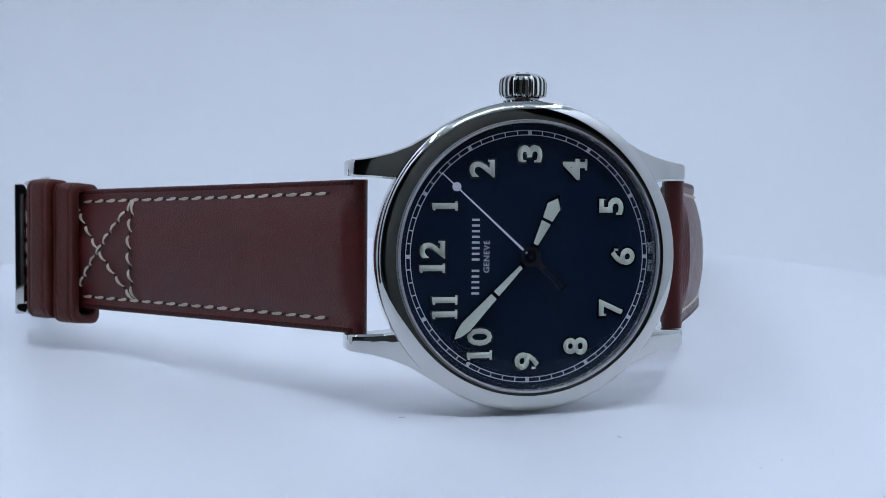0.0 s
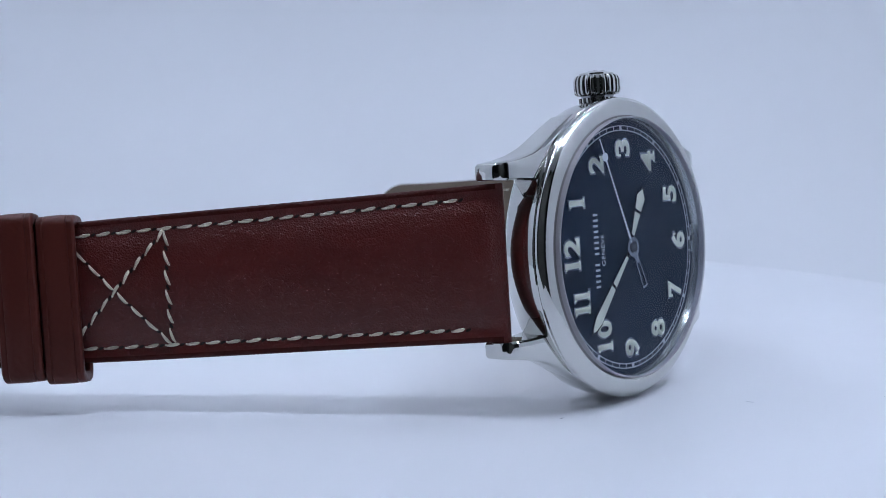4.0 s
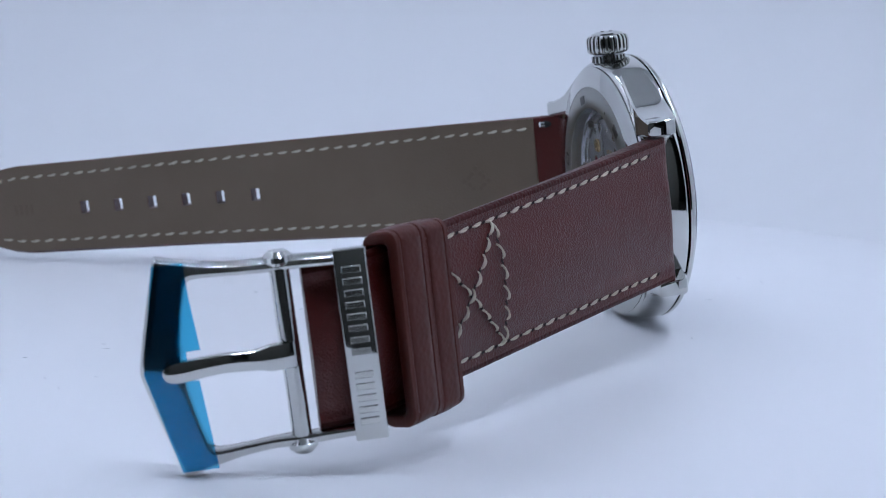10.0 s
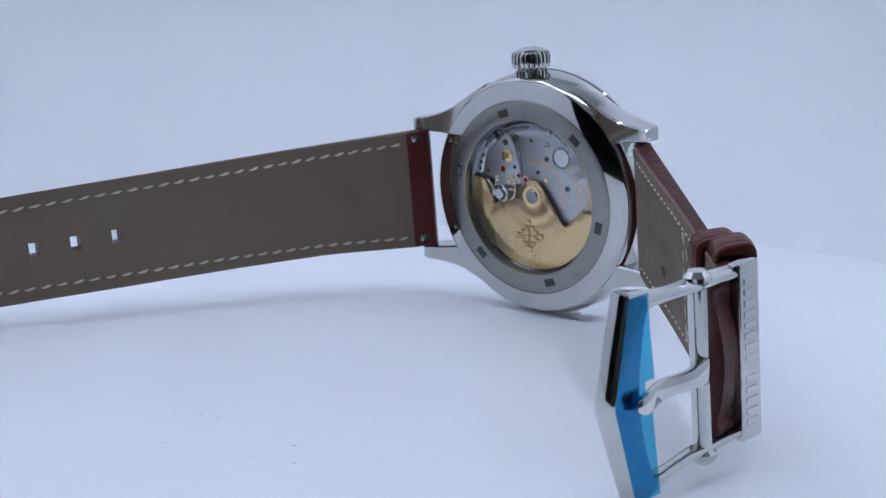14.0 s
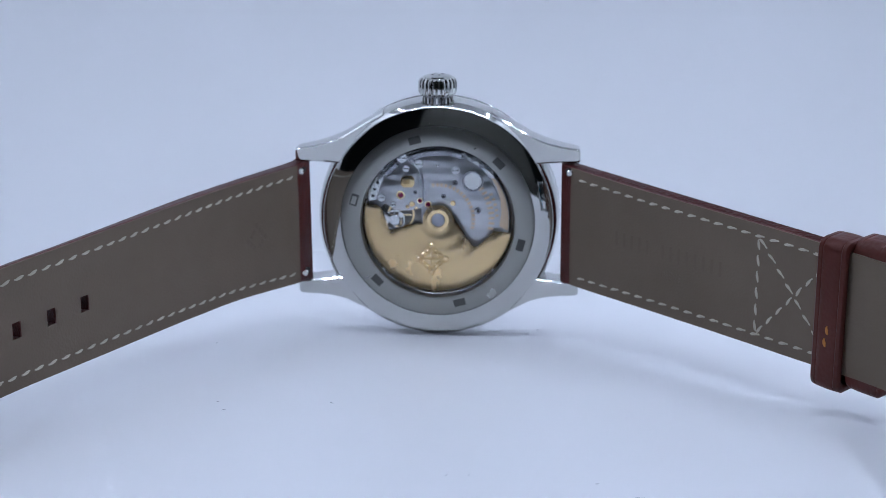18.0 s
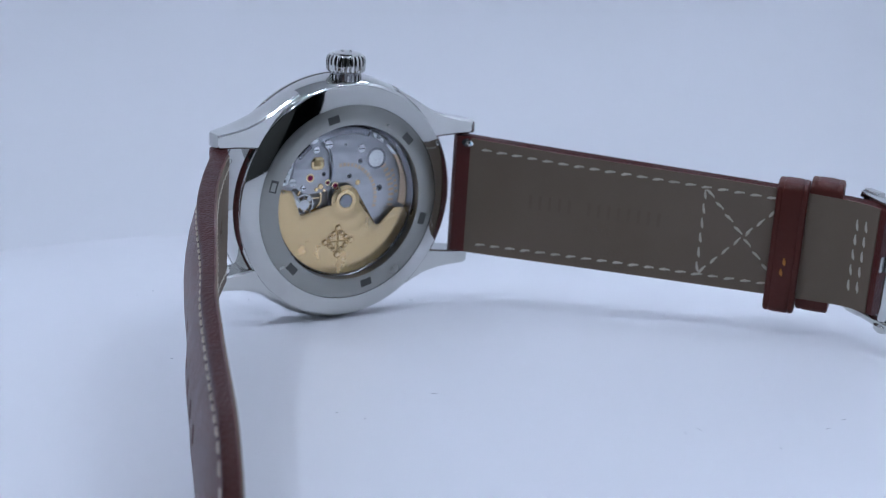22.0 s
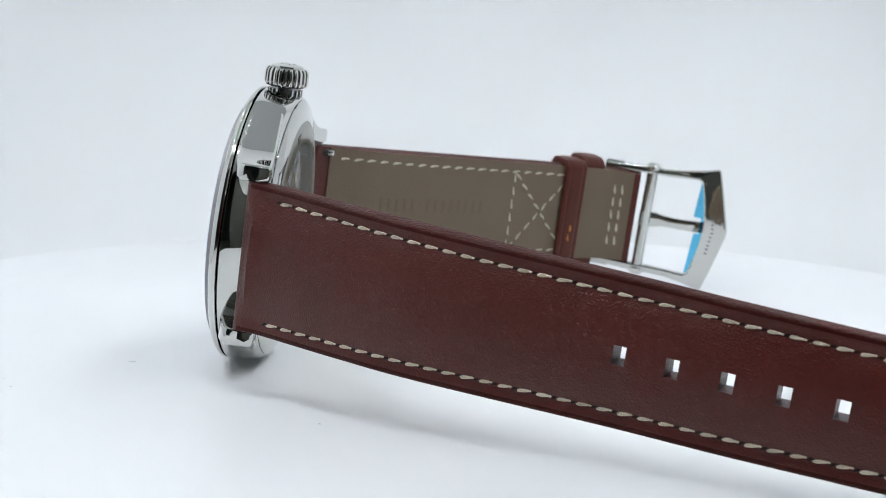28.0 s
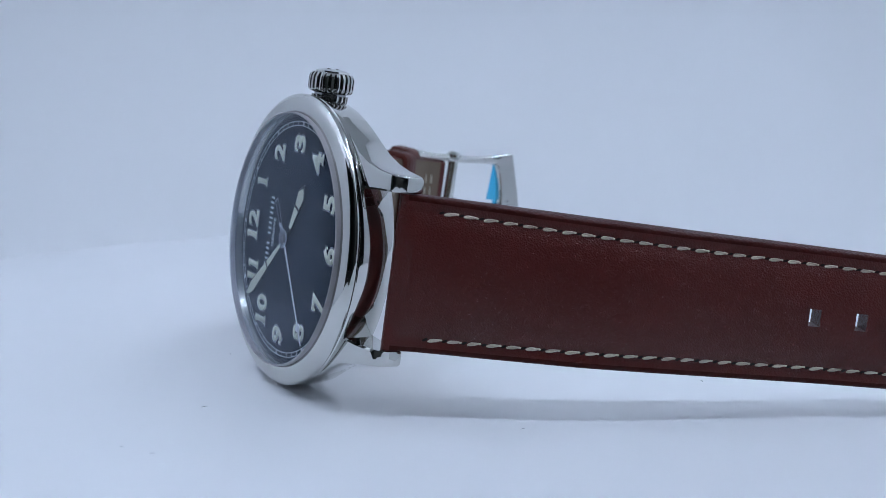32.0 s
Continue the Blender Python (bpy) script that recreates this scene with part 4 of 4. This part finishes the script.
LONG_HOLES = [(s - 0.85, s + 0.85, -1.2, 1.2) for s in HOLE_S]
LONG.skive = (-0.25, 0.7)
LONG.lean = 0.06
long_strap = part("long_strap", band_body(LONG, LONG_HOLES, True), LEATHER, wristwatch, "long padded brown leather strap half with six punched holes")
long_strap.data.materials.append(EDGE)
part("lining", band_lining(LONG, 4.2, LONG_HOLES), LINING, long_strap, "taupe leather lining")


def long_row(sign):
    def v(s):
        return sign * max(LONG.half(s) - 1.85 - 0.35 * min(s / 40, 1.0), 0.0)
    return v


END_S = LONG.length - 2.4
for sign in (-1, 1):
    for inside in (False, True):
        run(long_strap, LONG, (4.7 if not inside else 4.9, long_row(sign)), (END_S, 0), inside)

# round emblem pressed into the lining near the lugs
em = LONG.at_s(18.6)
for dx, dz in [(0, 2.3), (0, -2.3), (2.3, 0), (-2.3, 0), (0.8, 1.3), (-0.8, 1.3), (0.8, -1.3), (-0.8, -1.3), (1.4, 0.7), (-1.4, 0.7), (1.4, -0.7), (-1.4, -0.7)]:
    p0, p1 = LONG.place(em + dx, dz, -LONG.thick(em) - 0.1), LONG.place(em + dx, dz, -LONG.thick(em) - 0.27)
    part("stamped_petal", rod(0.5, p0, p1, 10, 0.03), STAMP, long_strap)

# size mark pressed into the lining near the tip
for x, wd, ht in bar_row(4.2, 4, 2.0, (), 0.5):
    p = LONG.place(LONG.at_s(100.5) + x, 0.3, -LONG.thick(100) - 0.21)
    _, tt, nn = LONG.basis(LONG.at_s(100.5))
    xx, zz = Vector((tt.x, tt.y, 0)), Vector((-nn.x, -nn.y, 0))
    yy = zz.cross(xx)
    part("stamped_bar", block(-wd / 2, wd / 2, -ht / 2, ht / 2, 0, 0.05, 0.02, 1), STAMP, long_strap, smooth=False,
         m=Matrix(((xx.x, yy.x, zz.x, p.x * MM), (xx.y, yy.y, zz.y, p.y * MM), (xx.z, yy.z, zz.z, p.z * MM), (0, 0, 0, 1))))

# short half, on the twelve o'clock side, with keepers and buckle
SHORT_LINE = [(-23.9, 4.55), (-25.3, 6.2), (-27.1, 8.4), (-39.6, 23.5), (-52.2, 38.75), (-56.8, 44.3), (-61.5, 50.0), (-65.5, 54.8), (-68.0, 58.3), (-69.1, 61.8), (-69.2, 64.7)]
SHORT = Band(SHORT_LINE, -1, [(0, -0.2), (20, -0.45), (47, -0.8), (60, -0.95), (80, -1.4)], [(0, 21.3), (20, 20.45), (50, 19.4), (60, 18.9), (80, 18.2)], [(0, 3.0), (8, 2.9), (35, 2.1), (47, 1.9), (80, 1.9)])
SHORT.skive = (0.3, 0.0)
short_strap = part("short_strap", band_body(SHORT, [], False), LEATHER, wristwatch, "short padded brown leather strap half")
short_strap.data.materials.append(EDGE)
part("lining", band_lining(SHORT, 2.6, [], 1.2), LINING, short_strap, "taupe leather lining")
CROSS_S = SHORT.at_s(38.75)
KEEP_S = SHORT.at_s(47.3)


def row_inset(s):
    return 1.8 + 0.15 * min(s / 30, 1.0)


def short_row(sign):
    def v(s):
        return sign * (SHORT.half(s) - row_inset(s))
    return v


for inside in (False, True):
    for sign in (-1, 1):
        run(short_strap, SHORT, (4.7 if not inside else 4.2, short_row(sign)), (KEEP_S + 1.5, 0), inside)
    top = SHORT.half(CROSS_S) - row_inset(CROSS_S)
    run(short_strap, SHORT, (CROSS_S, -top), (CROSS_S + 0.01, top), inside, 2.6, 0.0 if inside else 0.22)
    run(short_strap, SHORT, (CROSS_S, top), (CROSS_S + 14.2, -top), inside, 2.5, 0.0 if inside else 0.15)
    run(short_strap, SHORT, (CROSS_S, -top), (CROSS_S + 14.2, top), inside, 2.5, 0.0 if inside else -0.15)
    for ds in (5.7, 3.8) if inside else (6.3, 5.0):
        s = SHORT.length - ds
        run(short_strap, SHORT, (s, -6.6), (s + 0.01, 6.6), inside, 2.5)


def keeper(s, wide, gap, label, lean=0.0, grow=0.0, hidden=False, drop=0.0, tilt=0.0):
    """A leather loop round the strap."""
    bm = bmesh.new()
    rows = []
    th = 1.4
    for ds, inset in ((-wide / 2, 0.4), (-wide / 2 + 0.1, 0.16), (-wide / 2 + 0.28, 0.02), (-wide / 2 + 0.85, -0.02), (-wide / 2 + 1.0, 0.08), (-wide / 2 + 1.15, -0.02), (-0.8, -0.06), (0.8, -0.06), (wide / 2 - 1.15, -0.02), (wide / 2 - 1.0, 0.08),
                      (wide / 2 - 0.85, -0.02), (wide / 2 - 0.28, 0.02), (wide / 2 - 0.1, 0.16), (wide / 2, 0.4)):
        row = []
        for shell in (0, 1):
            hv = SHORT.half(s) + 0.15 + (th - inset if shell == 0 else inset) + grow
            top = gap + (th - inset if shell == 0 else inset)
            low = -SHORT.thick(s) - 0.35 - (1.0 - inset if shell == 0 else min(inset, 0.3))
            if hidden:
                low = -SHORT.thick(s) + 0.3 - (0.25 if shell == 0 else 0.0)
            r = 1.55 if shell == 0 else 0.8
            ring = []
            for cx, cz, a0 in ((hv - r, top - r, 0), (-hv + r, top - r, 90), (-hv + r, low + r, 180), (hv - r, low + r, 270)):
                for k in range(6):
                    a = radians(a0 + 90 * k / 5)
                    ring.append((cx + r * math.cos(a), cz + r * math.sin(a)))
            row.append([SHORT.place(s + ds + lean * v, v - drop + tilt * o, o) for v, o in ring])
        rows.append(row)
    outer = [r[0] for r in rows]
    inner = [r[1] for r in rows]
    sheet(bm, outer + inner[::-1] + [outer[0]], close_v=True)
    bmesh.ops.remove_doubles(bm, verts=bm.verts, dist=1e-4)
    return part("keeper", bm, KEEPER, wristwatch, label)


K1 = KEEP_S + 3.3
fixed_keeper = keeper(K1, 5.2, 0.9, "sliding brown leather keeper loop with orange stitches", drop=0.72, grow=0.25, tilt=0.09)
sewn_keeper = keeper(K1 + 5.4, 5.4, 1.75, "sewn-in brown leather keeper loop", 0.0, 0.35, True, 0.15, 0.1)
for k in range(2):
    p = SHORT.place(K1 + 0.1 - 0.3 * k, -3.0 - 1.9 * k, -SHORT.thick(K1) - 1.45)
    n = SHORT.basis(K1)[2]
    st = part("keeper_stitch", stitch_mesh(1.5, 0.5, 0.42), ORANGE_THREAD, fixed_keeper)
    x = Vector((0, 0, 1))
    z = Vector((-n.x, -n.y, 0))
    y = z.cross(x)
    st.matrix_basis = Matrix(((x.x, y.x, z.x, p.x * MM), (x.y, y.y, z.y, p.y * MM), (x.z, y.z, z.z, p.z * MM), (0, 0, 0, 1)))

# faint brand stamp on the short half's lining: plain letter-sized bars, and the town's name
def stamp_pose(s, v, lift):
    """Text plane on the inner face: reading along the strap, up towards the crown."""
    p = SHORT.place(s, v, -SHORT.thick(s) - lift)
    _, t, n = SHORT.basis(s)
    x = Vector((t.x, t.y, 0))
    z = Vector((-n.x, -n.y, 0))
    y = z.cross(x)
    return Matrix(((x.x, y.x, z.x, p.x * MM), (x.y, y.y, z.y, p.y * MM), (x.z, y.z, z.z, p.z * MM), (0, 0, 0, 1)))


for x, wd, ht in bar_row(24.5, 14, 2.5, (5,), 0.34):
    part("stamped_bar", block(-wd / 2, wd / 2, -ht / 2, ht / 2, 0, 0.05, 0.02, 1), STAMP, short_strap, smooth=False, m=stamp_pose(25.6 + x, 0.6, 0.21))
part("stamped_word", lettering("GENEVE", 1.9, 0.05), STAMP, short_strap, smooth=False, m=stamp_pose(25.6, -3.1, 0.21))

# spring-bar release pins beside the lugs
for x, y, z in ((23.6, 8.3, 9.4), (23.4, 8.2, -8.9), (-22.9, 8.0, 9.3)):
    pin = part("release_pin", rod(0.58, (x, y - 1.2, z), (x, y + 1.15, z), 20, 0.2), STEEL, wristwatch)
    part("pin_collar", rod(0.72, (x, y - 1.2, z), (x, y + 0.2, z), 16, 0.05), SLOT, pin)

# ---- buckle: local x along it from the name bar to the tip, local z outwards ----
BUCKLE_AT, BUCKLE_WAY = Vector((-70.93, 57.85)), radians(81.8)
ex = Vector((math.cos(BUCKLE_WAY), math.sin(BUCKLE_WAY)))
en = Vector((-ex.y, ex.x))
BUCKLE = Matrix(((ex.x, 0, en.x, BUCKLE_AT.x * MM), (ex.y, 0, en.y, BUCKLE_AT.y * MM), (0, 1, 0, -1.3 * MM), (0, 0, 0, 1))) @ pose(0, 0, 0, 0.5, 0, -0.6)


def smooth_line(points, steps=5):
    """A rounded line through (x, v, ...) stops."""
    pts = [Vector(p) for p in points]
    ext = [2 * pts[0] - pts[1], *pts, 2 * pts[-1] - pts[-2]]
    out = []
    for p0, p1, p2, p3 in zip(ext, ext[1:], ext[2:], ext[3:]):
        for k in range(steps):
            t = k / steps
            out.append(0.5 * (2 * p1 + (p2 - p0) * t + (2 * p0 - 5 * p1 + 4 * p2 - p3) * t * t + (3 * p1 - p0 - 3 * p2 + p3) * t ** 3))
    return out + [pts[-1]]


def buckle_frame():
    """Arms and pointed tip in one piece with softly rounded edges: outer (x, v), inner (x, v), back and front depth."""
    half = [(-0.2, 10.5, -0.2, 9.1, -2.1, -0.3), (0.3, 10.5, 0.3, 9.1, -2.1, -0.2), (3.5, 10.5, 3.5, 9.1, -2.2, -0.2), (6.5, 10.65, 6.5, 9.15, -2.35, -0.35), (8.6, 10.75, 8.6, 9.2, -2.5, -0.3), (10.4, 10.75, 10.4, 9.2, -2.5, -0.3), (12.5, 10.75, 12.5, 9.25, -2.3, -0.45),
            (15.5, 11.0, 15.2, 9.4, -2.0, -0.35), (18.4, 11.5, 17.4, 9.55, -2.1, -0.15), (20.8, 12.0, 18.8, 9.5, -2.3, -0.02), (22.1, 12.35, 19.4, 8.9, -2.35, 0.0), (22.6, 12.2, 19.65, 8.2, -2.4, 0.0)]
    edge = [(23.45, 9.3, 20.2, 6.0, -2.5, 0.0), (24.7, 4.8, 20.75, 3.0, -2.6, 0.0), (25.65, 1.0, 20.95, 0.7, -2.7, 0.0), (25.8, 0.0, 20.97, 0.0, -2.7, 0.0)]
    top = smooth_line(half) + [Vector(e) for e in edge]
    low = []
    for p in top[-2::-1]:
        q = p.copy()
        q[1], q[3] = -p[1], -p[3]
        low.append(q)
    bm, rows = bmesh.new(), []
    for x1, v1, x0, v0, z0, z1 in top + low:
        o, i = Vector((x1, v1)), Vector((x0, v0))
        d = (i - o).normalized()
        ring = []
        c = 0.42
        # outer edge: broad bevel; inner edge: soft roll; back: shallow hollow along the middle
        for off, z in ((0.0, z0 + 0.55), (0.22, z1 - 0.62), (0.34, z1 - 0.3), (c + 0.2, z1 - 0.07), (c + 0.45, z1)):
            p = o + d * off
            ring.append((p.x, p.y, z))
        for off, z in ((-c, z1), (-0.18, z1 - 0.1), (-0.04, z1 - 0.3), (0.0, z1 - 0.6), (0.0, z0 + 0.6), (-0.06, z0 + 0.28), (-0.2, z0 + 0.08), (-0.45, z0), (-0.75, z0 + 0.06), (-0.95, z0 + 0.16)):
            p = i + d * off
            ring.append((p.x, p.y, z))
        for off, z in ((0.6, z0 + 0.14), (0.3, z0 + 0.2), (0.08, z0 + 0.36)):
            p = o + d * off
            ring.append((p.x, p.y, z))
        rows.append(ring)
    vs = sheet(bm, rows, close_v=True)
    bm.faces.new(vs[0])
    bm.faces.new(vs[-1])
    return bm


buckle = part("buckle", buckle_frame(), STEEL, wristwatch, "polished steel pin buckle with blue protective film", m=BUCKLE)
part("name_bar", block(-0.15, 3.45, -10.75, 10.75, -1.6, 0.0, 0.22, 3), STEEL, buckle, "polished bar with raised brand lettering")
for x, wd, ht in bar_row(18.4, 14, 2.1, (5,), 0.56):
    part("brand_bar", block(1.65 - ht / 2, 1.65 + ht / 2, x - wd / 2, x + wd / 2, -0.05, 0.14, 0.06, 1), SATIN, buckle, smooth=False)
part("tongue_bar", rod(1.12, (9.3, -9.4, -1.35), (9.3, 9.4, -1.35), 32), STEEL, buckle)
for sign in (-1, 1):
    part("bar_boss", rod(1.6, (9.3, sign * 9.6, -1.3), (9.3, sign * 11.4, -1.3), 32, 0.6), STEEL, buckle)
# small engraved marks on the back of the tip: plain bars
for k in range(9):
    v = -4.6 + 0.85 * k
    part("engraved_bar", block(-0.28, 0.28, -0.18, 0.18, -0.04, 0.0), STEEL_DARK, buckle, smooth=False, m=mm(23.0 - 0.14 * abs(v), v, -2.54 + 0.021 * abs(v)))


def tongue():
    """Curved tongue with an eye round the bar, rounded edges and a round nose."""
    bm = bmesh.new()
    grid = []
    stops = [(8.35, -2.5, 1.35, 0.8), (8.15, -1.4, 1.45, 0.9), (8.55, -0.35, 1.5, 1.0), (9.5, 0.15, 1.5, 1.15), (10.7, 0.45, 1.5, 1.25), (11.6, 0.62, 1.42, 1.25), (12.6, 0.72, 1.18, 1.2), (13.8, 0.62, 1.1, 1.15), (15.2, 0.35, 1.08, 1.15), (16.8, 0.2, 1.08, 1.1), (18.4, 0.5, 1.12, 1.1), (20.2, 1.2, 1.18, 1.1), (21.5, 1.55, 1.18, 1.05), (22.3, 1.6, 1.0, 0.95), (22.75, 1.52, 0.68, 0.75), (22.95, 1.4, 0.3, 0.5)]
    for x, z, half, th in smooth_line(stops, 3):
        c = min(0.36, half * 0.6, th * 0.4)
        loop = [(-half + c, z), (half - c, z), (half - c * 0.3, z - c * 0.3), (half, z - c), (half, z - th + c), (half - c * 0.3, z - th + c * 0.3), (half - c, z - th), (-half + c, z - th), (-half + c * 0.3, z - th + c * 0.3), (-half, z - th + c), (-half, z - c), (-half + c * 0.3, z - c * 0.3)]
        grid.append([(x, v, zz) for v, zz in loop])
    vs = sheet(bm, grid, close_v=True)
    bm.faces.new(vs[0])
    bm.faces.new(vs[-1])
    return bm


part("tongue", tongue(), STEEL, buckle, "curved polished buckle tongue")


def film_mesh():
    """Film over the tip, hanging a little into the opening, with a torn notch beside the tongue."""
    bm = bmesh.new()
    rows = []
    for v in [-11.5, -11.3, -9, -6, -3, -1.4, -1.35, 0.0, 1.9, 1.95, 3.5, 5.5, 7.5, 9.3, 10.6, 11.6]:
        a = abs(v) / 12.35
        x1 = 25.1 - 2.7 * a
        x0 = min(18.75 + 0.07 * (v - 2), 19.2) if v > 1.92 else (20.3 if v > -1.37 else 19.0 + 0.07 * (v + 6))
        rows.append([(x0, v, 0.03), (x1, v, 0.03), (x1, v, 0.09), (x0, v, 0.09)])
    vs = sheet(bm, rows, close_v=True)
    bm.faces.new(vs[0])
    bm.faces.new(vs[-1])
    return bm


film_part = part("film", film_mesh(), FILM, buckle, "translucent blue protective film", smooth=False)


# ---- dust on the turntable ----
FLUFF = [(-28.2, 54.2), (-33.4, 58.5), (-28.3, 61.1), (25.4, 31.4), (-9.7, 54.6), (30.8, -58.4), (39.2, -10.1), (13.2, -46.7), (-16.8, 65.0), (-12.5, 54.0), (27.6, 27.1), (11.4, 24.2), (26.9, -61.4), (-14.1, -34.7)]
for n, (x, y) in enumerate(FLUFF):
    bm = bmesh.new()
    long, bow = random.uniform(0.5, 1.2), random.uniform(-0.25, 0.25)
    rows = []
    for k in range(6):
        u = k / 5 - 0.5
        here = Vector((u * long, bow * (1 - 4 * u * u), 0.06))
        r = 0.035 * (1 - 0.6 * abs(2 * u))
        rows.append([here + Vector((0, r * math.cos(a), r * math.sin(a))) for a in (0.0, 2.1, 4.2)])
    sheet(bm, rows, close_v=True)
    part("dust_fibre", bm, DUST, turntable, "tiny dark dust fibre" if n == 0 else "", m=mm(x, y, 0) @ pose(0, 0, 0, 0, 0, random.uniform(0, 180)))


# ---- strip lights under the box's top ----
def strip_light(name_label, x, y, long_x, long_y, glow):
    ob = tagged(new("strip_light"), name_label, "light", "strip lights under the box top")
    ob.location = (x, y, BOX_TOP)
    hx, hy = long_x * 500, long_y * 500
    part("housing", block(-hx - 3, hx + 3, -hy - 3, hy + 3, -8, 0, 1), LED_HOUSING, ob)
    n = 26
    for k in range(n):
        u = (k + 0.5) / n - 0.5
        cx, cy = (u * long_x * 1000, 0) if long_x > long_y else (0, u * long_y * 1000)
        m = mm(cx, cy, -8.2)
        if k == 0:
            d = part("diode", block(-2, 2, -2, 2, -0.2, 0.2), glow, ob, "glowing white diode", smooth=False, m=m)
        else:
            again(d, m)
    return ob


strip_light("aluminium LED strip with a row of white diodes", 0, -0.118, 0.34, 0.022, LED_FRONT)
strip_light("aluminium LED strip with a row of white diodes", -0.165, 0.04, 0.022, 0.30, LED_LEFT)
strip_light("aluminium LED strip with a row of white diodes", 0.165, 0.04, 0.022, 0.30, LED_RIGHT)


# ---- what moves ----
def motions():
    rows = [(t, pose(0, 0, 0, 0, 0, a)) for t, a in TURN]
    walk(turntable, rows)
    walk(wristwatch, [(t, m @ CASE) for t, m in rows])
    ticks = [2.0 * k for k in range(17)]
    walk(second_hand, [(t, hand_turn(SECOND_START + 6.0 * t)) for t in ticks])
    walk(minute_hand, [(0.0, hand_turn(MINUTE_START)), (32.0, hand_turn(MINUTE_START + 3.2))])


motions()
